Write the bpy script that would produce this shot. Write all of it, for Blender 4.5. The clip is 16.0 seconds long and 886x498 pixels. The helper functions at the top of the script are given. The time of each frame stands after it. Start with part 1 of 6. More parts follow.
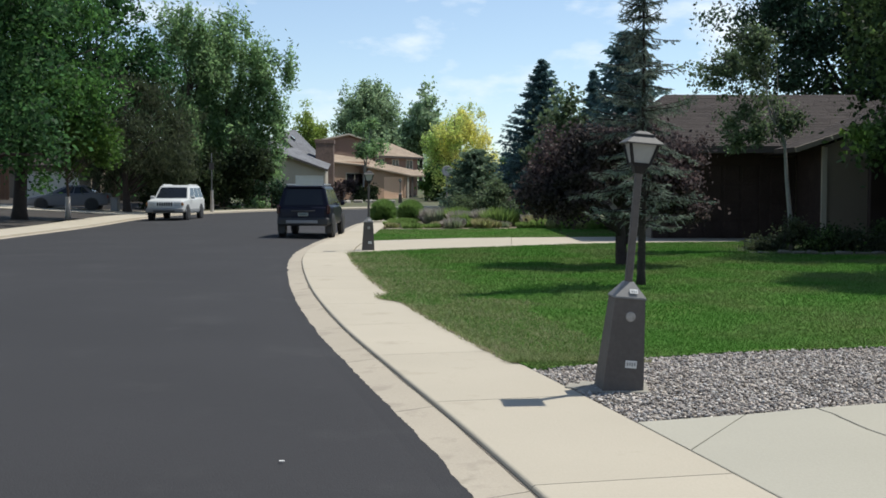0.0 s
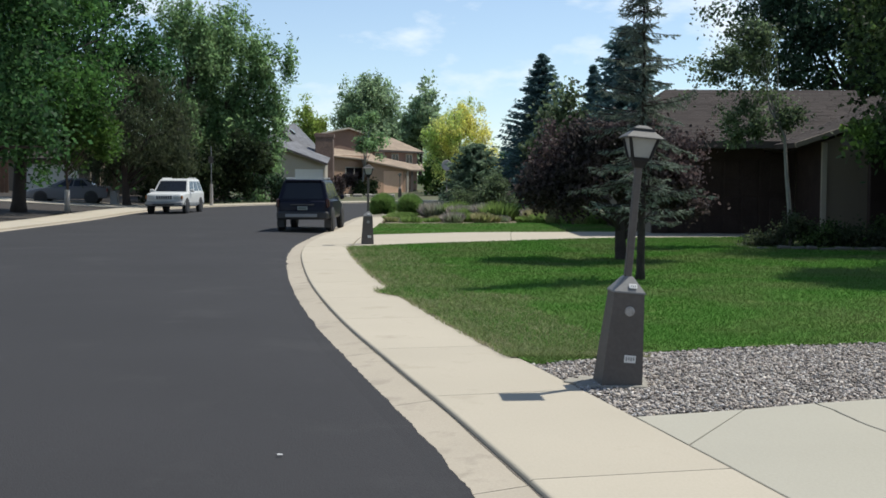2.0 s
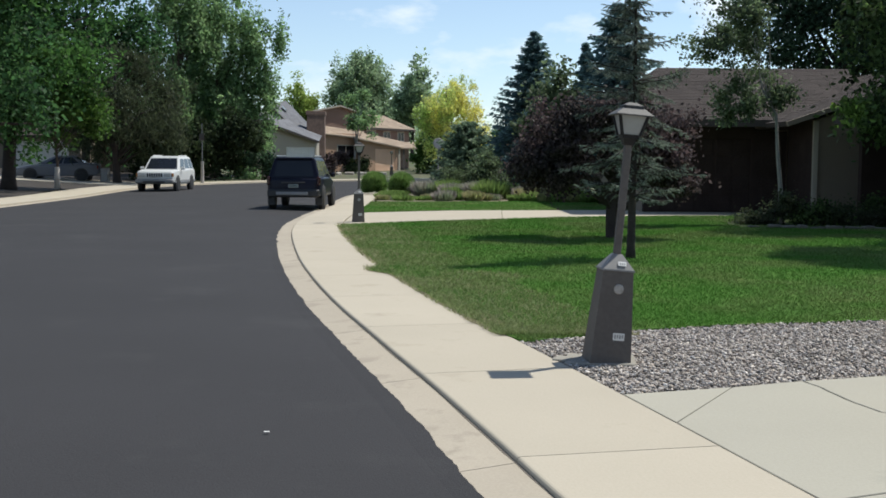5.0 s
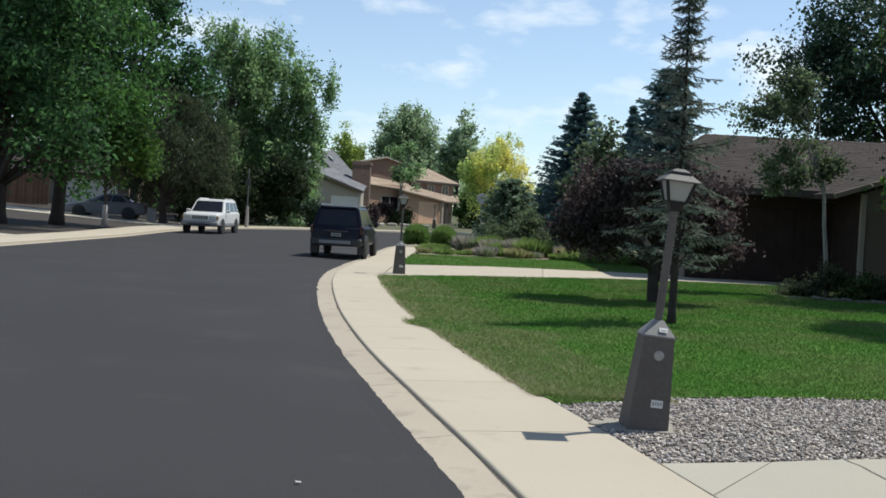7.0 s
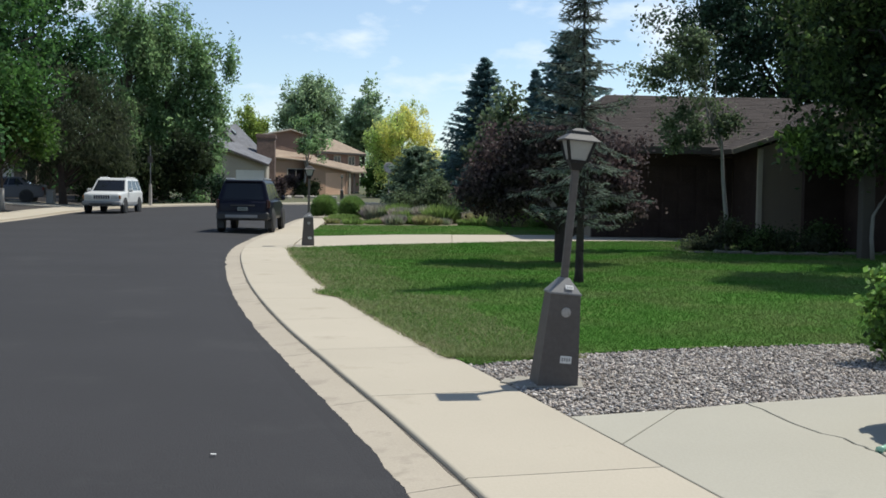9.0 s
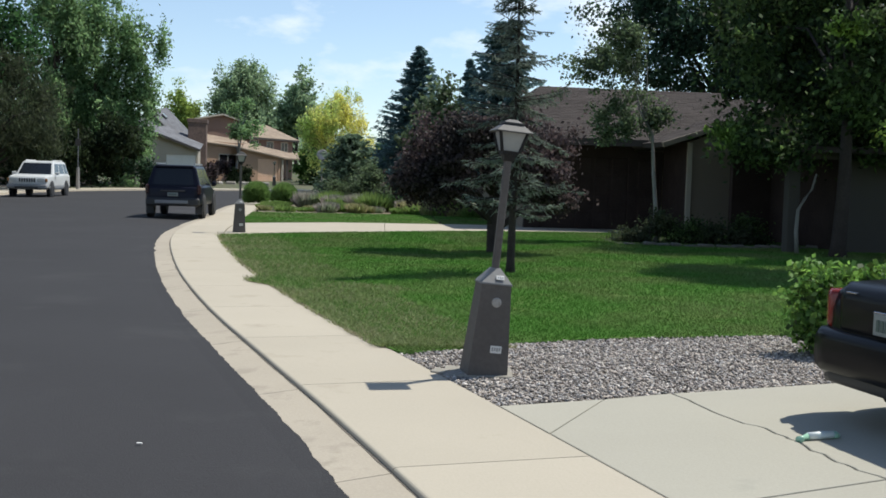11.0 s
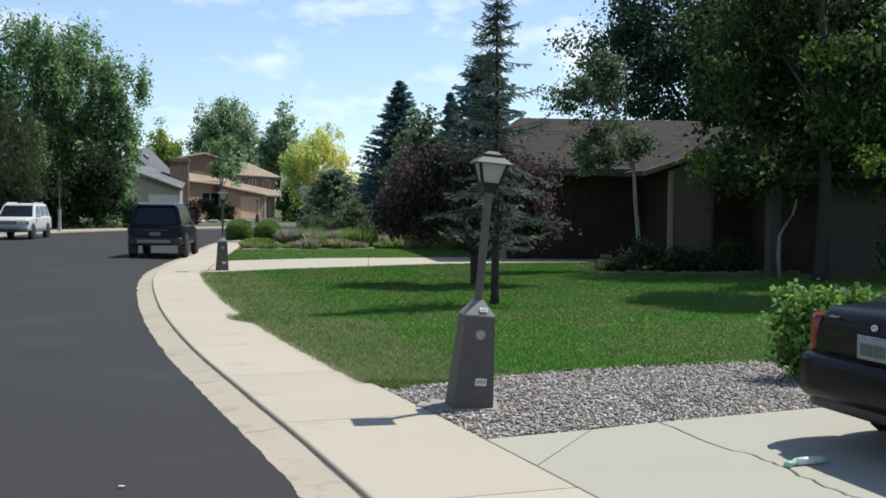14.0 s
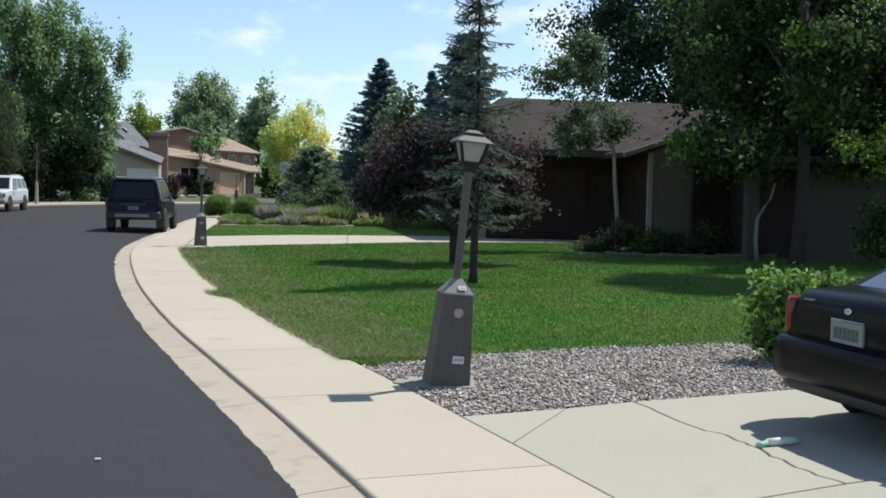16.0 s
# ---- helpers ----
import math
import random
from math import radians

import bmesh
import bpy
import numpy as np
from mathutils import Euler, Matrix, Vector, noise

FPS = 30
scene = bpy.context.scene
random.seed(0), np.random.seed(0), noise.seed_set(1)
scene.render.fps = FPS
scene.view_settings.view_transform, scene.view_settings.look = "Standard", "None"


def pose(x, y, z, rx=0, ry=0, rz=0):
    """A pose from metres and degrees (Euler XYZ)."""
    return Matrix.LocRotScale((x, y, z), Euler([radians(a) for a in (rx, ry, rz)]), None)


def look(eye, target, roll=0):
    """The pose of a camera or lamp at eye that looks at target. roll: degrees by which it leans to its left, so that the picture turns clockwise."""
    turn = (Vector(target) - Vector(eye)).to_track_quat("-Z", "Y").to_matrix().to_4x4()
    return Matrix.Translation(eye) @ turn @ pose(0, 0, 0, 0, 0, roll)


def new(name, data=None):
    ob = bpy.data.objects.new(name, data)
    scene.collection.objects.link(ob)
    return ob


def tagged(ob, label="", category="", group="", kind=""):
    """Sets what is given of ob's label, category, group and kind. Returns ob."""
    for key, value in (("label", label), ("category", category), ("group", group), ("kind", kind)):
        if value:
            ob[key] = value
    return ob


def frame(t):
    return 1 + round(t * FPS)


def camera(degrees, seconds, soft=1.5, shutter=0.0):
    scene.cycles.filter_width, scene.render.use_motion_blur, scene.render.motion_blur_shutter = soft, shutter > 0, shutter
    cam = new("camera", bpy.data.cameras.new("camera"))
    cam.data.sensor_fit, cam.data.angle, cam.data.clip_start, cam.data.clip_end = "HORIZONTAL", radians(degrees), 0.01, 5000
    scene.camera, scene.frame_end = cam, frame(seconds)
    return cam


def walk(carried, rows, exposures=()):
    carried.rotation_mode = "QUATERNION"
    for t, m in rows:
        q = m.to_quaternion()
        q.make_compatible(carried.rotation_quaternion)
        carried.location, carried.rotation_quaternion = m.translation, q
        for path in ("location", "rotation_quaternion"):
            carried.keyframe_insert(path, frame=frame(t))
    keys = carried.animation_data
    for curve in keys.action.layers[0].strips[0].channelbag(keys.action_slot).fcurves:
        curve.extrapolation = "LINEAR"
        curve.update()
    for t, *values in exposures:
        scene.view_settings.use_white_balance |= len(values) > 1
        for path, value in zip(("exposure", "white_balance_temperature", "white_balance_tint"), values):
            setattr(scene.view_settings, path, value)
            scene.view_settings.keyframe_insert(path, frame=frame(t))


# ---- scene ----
cam = camera(43.1, 16.0, 1.7)
PATH = [
    (0, (0.045, 0.861, 1.61), (0.088, 2.857, 1.501), 0.0),
    (0.5, (0.035, 0.873, 1.629), (0.074, 2.871, 1.556), -1.4),
    (1, (0.021, 0.832, 1.616), (0.002, 2.83, 1.525), -0.1),
    (1.5, (0.031, 0.864, 1.606), (-0.03, 2.859, 1.48), 0.3),
    (2, (0.048, 0.874, 1.606), (0.092, 2.87, 1.487), 0.2),
    (2.5, (0.044, 0.856, 1.614), (0.122, 2.85, 1.475), -0.1),
    (3, (0.045, 0.877, 1.615), (0.126, 2.87, 1.457), -0.1),
    (3.5, (0.048, 0.884, 1.612), (0.111, 2.88, 1.494), 1.0),
    (3.7, (0.072, 0.933, 1.619), (0.15, 2.925, 1.449), -0.6),
    (5.8, (0.072, 0.889, 1.586), (0.139, 2.882, 1.435), 1.3),
    (6, (0.068, 0.92, 1.609), (0.151, 2.91, 1.432), 1.3),
    (6.5, (0.054, 0.896, 1.596), (0.093, 2.89, 1.44), 2.4),
    (7, (0.057, 0.91, 1.611), (0.042, 2.909, 1.548), 3.0),
    (7.5, (0.072, 0.894, 1.599), (0.103, 2.893, 1.556), 3.2),
    (8, (0.068, 0.897, 1.598), (0.17, 2.891, 1.489), 1.6),
    (8.5, (0.07, 0.876, 1.601), (0.149, 2.875, 1.568), 1.9),
    (9, (0.078, 0.859, 1.589), (0.225, 2.851, 1.476), 0.8),
    (9.5, (0.085, 0.896, 1.608), (0.275, 2.884, 1.505), 1.5),
    (10, (0.085, 0.851, 1.593), (0.339, 2.83, 1.459), 1.4),
    (10.2, (0.083, 0.846, 1.596), (0.344, 2.824, 1.459), 1.5),
    (12.3, (0.101, 0.867, 1.595), (0.372, 2.845, 1.477), 1.9),
    (12.5, (0.105, 0.862, 1.588), (0.397, 2.836, 1.458), 1.8),
    (13, (0.101, 0.853, 1.576), (0.404, 2.825, 1.439), 2.4),
    (13.5, (0.093, 0.87, 1.593), (0.422, 2.839, 1.482), 1.0),
    (14, (0.105, 0.874, 1.593), (0.398, 2.851, 1.522), 0.4),
    (14.5, (0.11, 0.882, 1.591), (0.392, 2.862, 1.539), 2.2),
    (15, (0.101, 0.864, 1.588), (0.433, 2.834, 1.481), 1.8),
    (15.5, (0.097, 0.86, 1.594), (0.416, 2.832, 1.49), 1.7),
    (16, (0.102, 0.855, 1.588), (0.432, 2.825, 1.48), 1.3),
]
EXPOSURE = -0.01
walk(cam, [(t, look(eye, to, roll)) for t, eye, to, roll in PATH], [(0.0, EXPOSURE, 6350, 6), (10.2, EXPOSURE, 6350, 6), (12.3, EXPOSURE + 0.09, 6220, 6), (14.05, EXPOSURE + 0.1, 6220, 6), (14.45, EXPOSURE + 0.04, 6220, 6), (15.05, EXPOSURE + 0.04, 6220, 6), (15.45, EXPOSURE + 0.1, 6220, 6), (16.0, EXPOSURE + 0.12, 6220, 6)])

# the sky and the sun: high, to the right and ahead
SUN = Vector((0.88, 0.53, 1.73)).normalized()
world = bpy.data.worlds.new("sky")
scene.world = world
world.use_nodes = True
wn, wl = world.node_tree.nodes, world.node_tree.links
wn.clear()
sky = wn.new("ShaderNodeTexSky")
sky.sky_type, sky.sun_disc = "NISHITA", False
sky.sun_elevation, sky.sun_rotation = math.asin(SUN.z), math.atan2(SUN.x, SUN.y)
sky.air_density, sky.dust_density, sky.ozone_density, sky.altitude = 1.0, 1.0, 1.5, 1600
coord = wn.new("ShaderNodeTexCoord")
stretch = wn.new("ShaderNodeMapping")
stretch.inputs["Scale"].default_value = (7.0, 7.0, 17.0)
stretch.inputs["Location"].default_value = (0.35, 0.1, 0.4)
wisps = wn.new("ShaderNodeTexNoise")
wisps.inputs["Scale"].default_value, wisps.inputs["Detail"].default_value, wisps.inputs["Roughness"].default_value = 1.6, 6, 0.55
ramp = wn.new("ShaderNodeValToRGB")
ramp.color_ramp.elements[0].position, ramp.color_ramp.elements[0].color = 0.52, (0.13, 0.13, 0.13, 1)
ramp.color_ramp.elements[1].position, ramp.color_ramp.elements[1].color = 0.74, (0.92, 0.92, 0.92, 1)
height, clear, thinned = wn.new("ShaderNodeSeparateXYZ"), wn.new("ShaderNodeMapRange"), wn.new("ShaderNodeMath")
clear.inputs["From Min"].default_value, clear.inputs["From Max"].default_value = 0.32, 0.75
clear.inputs["To Min"].default_value, clear.inputs["To Max"].default_value = 1.0, 0.0
thinned.operation = "MULTIPLY"
cloud = wn.new("ShaderNodeMixRGB")
cloud.inputs[2].default_value = (7.0, 7.4, 7.9, 1)
glow = wn.new("ShaderNodeBackground")
glow.inputs["Strength"].default_value = 0.14
out = wn.new("ShaderNodeOutputWorld")
wl.new(coord.outputs["Generated"], stretch.inputs["Vector"])
wl.new(stretch.outputs["Vector"], wisps.inputs["Vector"])
wl.new(wisps.outputs["Fac"], ramp.inputs["Fac"])
wl.new(coord.outputs["Generated"], height.inputs["Vector"])
wl.new(height.outputs["Z"], clear.inputs["Value"])
wl.new(ramp.outputs["Color"], thinned.inputs[0])
wl.new(clear.outputs["Result"], thinned.inputs[1])
wl.new(thinned.outputs[0], cloud.inputs[0])
wl.new(sky.outputs["Color"], cloud.inputs[1])
wl.new(cloud.outputs["Color"], glow.inputs["Color"])
wl.new(glow.outputs["Background"], out.inputs["Surface"])
sun = new("sun", bpy.data.lights.new("sun", "SUN"))
sun.data.energy, sun.data.angle, sun.data.color = 5.0, radians(0.53), (1.0, 0.95, 0.88)
sun.matrix_world = look(SUN * 60, (0, 0, 0))


# ---- materials ----
def material(name, colour, rough=0.8, vary=0.15, grain=40.0, patch=1.5, bump=0.1, metal=0.0, per="", spread=0.0, gloss=0.5, dirt=None, dirt_at=0.6):
    """A surface with fine grain, broad patches and, per island or object, a shift in brightness."""
    m = bpy.data.materials.new(name)
    m.use_nodes = True
    n, l = m.node_tree.nodes, m.node_tree.links
    b = n["Principled BSDF"]
    b.inputs["Roughness"].default_value, b.inputs["Metallic"].default_value = rough, metal
    b.inputs["Specular IOR Level"].default_value = gloss
    c = n.new("ShaderNodeTexCoord")
    fine, broad = n.new("ShaderNodeTexNoise"), n.new("ShaderNodeTexNoise")
    fine.inputs["Scale"].default_value, fine.inputs["Detail"].default_value = grain, 4
    broad.inputs["Scale"].default_value, broad.inputs["Detail"].default_value = patch, 5
    for t in (fine, broad):
        l.new(c.outputs["Object"], t.inputs["Vector"])
    add = n.new("ShaderNodeMath")
    add.operation = "ADD"
    l.new(fine.outputs["Fac"], add.inputs[0])
    l.new(broad.outputs["Fac"], add.inputs[1])
    span = n.new("ShaderNodeMapRange")
    span.inputs["From Min"].default_value, span.inputs["From Max"].default_value = 0.6, 1.4
    span.inputs["To Min"].default_value, span.inputs["To Max"].default_value = 1 - vary, 1 + vary
    l.new(add.outputs[0], span.inputs["Value"])
    value = span.outputs["Result"]
    if per:
        g = n.new("ShaderNodeObjectInfo" if per == "object" else "ShaderNodeNewGeometry")
        r = n.new("ShaderNodeMapRange")
        r.inputs["To Min"].default_value, r.inputs["To Max"].default_value = 1 - spread, 1 + spread
        l.new(g.outputs["Random" if per == "object" else "Random Per Island"], r.inputs["Value"])
        t = n.new("ShaderNodeMath")
        t.operation = "MULTIPLY"
        l.new(value, t.inputs[0])
        l.new(r.outputs["Result"], t.inputs[1])
        value = t.outputs[0]
    tint = n.new("ShaderNodeMixRGB")
    tint.blend_type, tint.inputs[0].default_value, tint.inputs[1].default_value = "MULTIPLY", 1, (*colour, 1)
    l.new(value, tint.inputs[2])
    colour_out = tint.outputs[0]
    if dirt:
        stain = n.new("ShaderNodeTexNoise")
        stain.inputs["Scale"].default_value, stain.inputs["Detail"].default_value = patch * 1.7, 8
        stain.inputs["Roughness"].default_value = 0.65
        l.new(c.outputs["Object"], stain.inputs["Vector"])
        s = n.new("ShaderNodeMapRange")
        s.inputs["From Min"].default_value, s.inputs["From Max"].default_value = dirt_at, dirt_at + 0.15
        l.new(stain.outputs["Fac"], s.inputs["Value"])
        mix = n.new("ShaderNodeMixRGB")
        mix.inputs[2].default_value = (*dirt, 1)
        l.new(s.outputs["Result"], mix.inputs[0])
        l.new(colour_out, mix.inputs[1])
        colour_out = mix.outputs[0]
    l.new(colour_out, b.inputs["Base Color"])
    if bump:
        k = n.new("ShaderNodeBump")
        k.inputs["Strength"].default_value, k.inputs["Distance"].default_value = bump, 0.02
        l.new(fine.outputs["Fac"], k.inputs["Height"])
        l.new(k.outputs["Normal"], b.inputs["Normal"])
    return m


def foliage(name, colour, spread=0.45, lit=0.42, second=None, rough=0.6, sheen=0.2, patch=0.8, across=None):
    """Leaves: every leaf differs in tone, and some light passes through."""
    m = bpy.data.materials.new(name)
    m.use_nodes = True
    n, l = m.node_tree.nodes, m.node_tree.links
    b, o = n["Principled BSDF"], n["Material Output"]
    b.inputs["Roughness"].default_value = rough
    b.inputs["Specular IOR Level"].default_value = sheen
    g = n.new("ShaderNodeNewGeometry")
    r = n.new("ShaderNodeMapRange")
    r.inputs["To Min"].default_value, r.inputs["To Max"].default_value = 1 - spread, 1 + spread
    l.new(g.outputs["Random Per Island"], r.inputs["Value"])
    c = n.new("ShaderNodeTexCoord")
    broad = n.new("ShaderNodeTexNoise")
    broad.inputs["Scale"].default_value, broad.inputs["Detail"].default_value = patch, 3
    l.new(c.outputs["Object"], broad.inputs["Vector"])
    turned_by = broad.outputs["Fac"]
    if across:
        split, ramp_x, both = n.new("ShaderNodeSeparateXYZ"), n.new("ShaderNodeMapRange"), n.new("ShaderNodeMath")
        ramp_x.inputs["From Min"].default_value, ramp_x.inputs["From Max"].default_value = across
        ramp_x.inputs["To Min"].default_value, ramp_x.inputs["To Max"].default_value = 0.17, -0.2
        l.new(c.outputs["Object"], split.inputs["Vector"])
        l.new(split.outputs["X"], ramp_x.inputs["Value"])
        l.new(broad.outputs["Fac"], both.inputs[0])
        l.new(ramp_x.outputs["Result"], both.inputs[1])
        turned_by = both.outputs[0]
    two = n.new("ShaderNodeMixRGB")
    two.inputs[1].default_value = (*colour, 1)
    two.inputs[2].default_value = (*(second or [v * 0.7 for v in colour]), 1)
    s = n.new("ShaderNodeMapRange")
    s.inputs["From Min"].default_value, s.inputs["From Max"].default_value = 0.4, 0.62
    l.new(turned_by, s.inputs["Value"])
    l.new(s.outputs["Result"], two.inputs[0])
    tint = n.new("ShaderNodeMixRGB")
    tint.blend_type, tint.inputs[0].default_value = "MULTIPLY", 1
    l.new(two.outputs[0], tint.inputs[1])
    l.new(r.outputs["Result"], tint.inputs[2])
    l.new(tint.outputs[0], b.inputs["Base Color"])
    t = n.new("ShaderNodeBsdfTranslucent")
    l.new(tint.outputs[0], t.inputs["Color"])
    mix = n.new("ShaderNodeMixShader")
    mix.inputs[0].default_value = lit
    l.new(b.outputs[0], mix.inputs[1])
    l.new(t.outputs[0], mix.inputs[2])
    l.new(mix.outputs[0], o.inputs["Surface"])
    return m


ASPHALT = material("asphalt", (0.03842, 0.0368, 0.03782), 0.92, 0.16, 90, 0.35, 0.25, gloss=0.22, dirt=(0.0493, 0.0476, 0.0476), dirt_at=0.55)


def scuffs(m, colour, size, least):
    """Pale scuff marks and dust spots scattered over a surface."""
    n, l = m.node_tree.nodes, m.node_tree.links
    b = n["Principled BSDF"]
    c, spot, mask, mix = n.new("ShaderNodeTexCoord"), n.new("ShaderNodeTexNoise"), n.new("ShaderNodeMapRange"), n.new("ShaderNodeMixRGB")
    spot.inputs["Scale"].default_value, spot.inputs["Detail"].default_value, spot.inputs["Roughness"].default_value = size, 5, 0.6
    mask.inputs["From Min"].default_value, mask.inputs["From Max"].default_value, mask.inputs["To Max"].default_value = least, least + 0.09, 0.7
    mix.inputs[2].default_value = (*colour, 1)
    l.new(c.outputs["Object"], spot.inputs["Vector"])
    l.new(spot.outputs["Fac"], mask.inputs["Value"])
    l.new(mask.outputs["Result"], mix.inputs[0])
    l.new(b.inputs["Base Color"].links[0].from_socket, mix.inputs[1])
    l.new(mix.outputs[0], b.inputs["Base Color"])


scuffs(ASPHALT, (0.08, 0.077, 0.075), 3.2, 0.7)
CONCRETE = material("pale concrete", (0.441, 0.388, 0.303), 0.9, 0.06, 60, 0.8, 0.08, per="object", spread=0.03, gloss=0.2, dirt=(0.357, 0.306, 0.238), dirt_at=0.62)
GUTTER = material("gutter concrete", (0.4, 0.346, 0.27), 0.9, 0.1, 60, 1.2, 0.08, per="object", spread=0.04, gloss=0.2, dirt=(0.255, 0.221, 0.17), dirt_at=0.6)
scuffs(GUTTER, (0.31, 0.265, 0.21), 2.4, 0.57)
scuffs(CONCRETE, (0.37, 0.32, 0.245), 1.6, 0.6)
DRIVE = material("driveway concrete", (0.374, 0.3485, 0.2831), 0.9, 0.07, 60, 0.7, 0.08, per="object", spread=0.03, gloss=0.2, dirt=(0.306, 0.2932, 0.2422), dirt_at=0.63)
EDGING = material("dark edging stone", (0.13, 0.12, 0.1), 0.95, 0.3, 30, 4, 0.4)
FOOTING = material("footing concrete", (0.28, 0.255, 0.21), 0.9, 0.12, 50, 3, 0.15)
# soil toned down further so that the yard across the road reads as shaded
SOIL = material("dark soil", (0.036, 0.028, 0.021), 0.95, 0.35, 25, 1.5, 0.5)
KERB_DIRT = material("kerb dirt", (0.17, 0.142, 0.11), 0.95, 0.35, 30, 3, 0.4)
GROUND = material("dry ground", (0.1, 0.095, 0.05), 0.95, 0.3, 12, 0.2, 0.3, dirt=(0.06, 0.085, 0.028), dirt_at=0.45)
TURF = material("turf", (0.078, 0.165, 0.03), 0.9, 0.22, 60, 0.5, 0.2, gloss=0.06, dirt=(0.13, 0.155, 0.05), dirt_at=0.52)
BLADE = foliage("grass blades", (0.085, 0.202, 0.034), 0.26, 0.14, second=(0.145, 0.2, 0.064), rough=0.8, sheen=0.05, patch=0.55)
PEBBLE = material("mixed pebbles", (0.34, 0.3187, 0.2932), 0.8, 0.2, 60, 9, 0.1, per="island", spread=0.66, gloss=0.3)
pn, pl = PEBBLE.node_tree.nodes, PEBBLE.node_tree.links
stone_id, tones, toned = pn.new("ShaderNodeNewGeometry"), pn.new("ShaderNodeValToRGB"), pn.new("ShaderNodeMixRGB")
tones.color_ramp.elements[0].color, tones.color_ramp.elements[1].color = (1.0, 0.9, 0.84, 1), (1.55, 1.5, 1.43, 1)
for at, tone in ((0.25, (1.0, 1.02, 1.07)), (0.5, (1.2, 1.1, 0.98)), (0.75, (0.95, 0.85, 0.8))):
    tones.color_ramp.elements.new(at).color = (*tone, 1)
wrap_id = pn.new("ShaderNodeMath")
wrap_id.operation = "FRACT"
many = pn.new("ShaderNodeMath")
many.operation, many.inputs[1].default_value = "MULTIPLY", 17.3
pl.new(stone_id.outputs["Random Per Island"], many.inputs[0])
pl.new(many.outputs[0], wrap_id.inputs[0])
pl.new(wrap_id.outputs[0], tones.inputs["Fac"])
toned.blend_type, toned.inputs[0].default_value = "MULTIPLY", 1
pl.new(pn["Principled BSDF"].inputs["Base Color"].links[0].from_socket, toned.inputs[1])
pl.new(tones.outputs["Color"], toned.inputs[2])
pl.new(toned.outputs[0], pn["Principled BSDF"].inputs["Base Color"])
PEBBLE_BED = material("pebble bed", (0.13, 0.115, 0.105), 0.9, 0.4, 45, 4, 0.6)
POST = material("brown-grey painted metal", (0.115, 0.1, 0.089), 0.7, 0.16, 30, 3, 0.08, gloss=0.25, dirt=(0.135, 0.12, 0.108), dirt_at=0.58)
POST_PALE = material("weathered pale post paint", (0.42, 0.38, 0.34), 0.6, 0.12, 30, 3, 0.05)
LANTERN = material("dark lantern metal", (0.024, 0.022, 0.021), 0.6, 0.1, 40, 4, 0.03, gloss=0.2)
LANTERN_CAP = material("weathered lantern cap metal", (0.1, 0.092, 0.085), 0.6, 0.18, 40, 6, 0.05, gloss=0.3)
FROST = material("frosted lantern glass", (0.3, 0.3, 0.285), 0.35, 0.08, 30, 8, 0.02)
LABEL_WHITE = material("white sticker", (0.72, 0.7, 0.66), 0.6, 0.05, 60, 5, 0)
LABEL_INK = material("grey print", (0.3, 0.29, 0.28), 0.7, 0.05, 60, 5, 0)
BADGE = material("grey metal badge", (0.33, 0.31, 0.29), 0.5, 0.25, 60, 20, 0.2, metal=0.3)
BARK = material("brown bark", (0.075, 0.055, 0.042), 0.95, 0.4, 30, 4, 0.6)
BARK_DARK = material("dark bark", (0.04, 0.03, 0.025), 0.95, 0.4, 30, 4, 0.6)
BARK_PALE = material("pale aspen bark", (0.238, 0.227, 0.205), 0.85, 0.15, 25, 5, 0.3, dirt=(0.1, 0.09, 0.08), dirt_at=0.6)
GLASS_DARK = material("dark tinted window", (0.014, 0.016, 0.02), 0.1, 0.05, 10, 1, 0, gloss=0.4)
RUBBER = material("tyre rubber", (0.02, 0.02, 0.021), 0.85, 0.15, 60, 4, 0.1)
ALLOY = material("alloy wheel", (0.42, 0.42, 0.43), 0.35, 0.08, 30, 5, 0, metal=0.8)
CHROME = material("chrome", (0.6, 0.6, 0.6), 0.15, 0.03, 30, 3, 0, metal=1)
BLACK_PLASTIC = material("black plastic", (0.025, 0.025, 0.026), 0.6, 0.1, 60, 4, 0.05)
DARK_LENS = material("dark red tail lamp lens", (0.035, 0.008, 0.009), 0.2, 0.1, 20, 4, 0)
RED_LENS = material("red tail lamp lens", (0.2, 0.022, 0.014), 0.2, 0.1, 20, 4, 0)
CLEAR_LENS = material("clear lamp lens", (0.5, 0.5, 0.48), 0.2, 0.1, 20, 4, 0)
AMBER_LENS = material("amber lens", (0.3, 0.13, 0.04), 0.2, 0.1, 20, 4, 0)
PLATE = material("plate white", (0.21, 0.23, 0.22), 0.5, 0.05, 60, 5, 0)
PLATE_GREEN = material("plate green", (0.07, 0.1, 0.085), 0.5, 0.05, 60, 5, 0)


def paint(name, colour, rough=0.3):
    m = material(name, colour, rough, 0.04, 20, 1, 0, gloss=0.1)
    b = m.node_tree.nodes["Principled BSDF"]
    b.inputs["Coat Weight"].default_value, b.inputs["Coat Roughness"].default_value = 0.08, 0.12
    return m


NAVY = paint("dark navy paint", (0.011, 0.012, 0.022))
BLACK = paint("black car paint", (0.006, 0.006, 0.007))
WHITE = paint("white car paint", (0.595, 0.595, 0.578))
SILVER = paint("grey car paint", (0.13, 0.135, 0.15))
TRIM_GREY = material("grey bumper plastic", (0.22, 0.22, 0.22), 0.6, 0.08, 30, 4, 0)

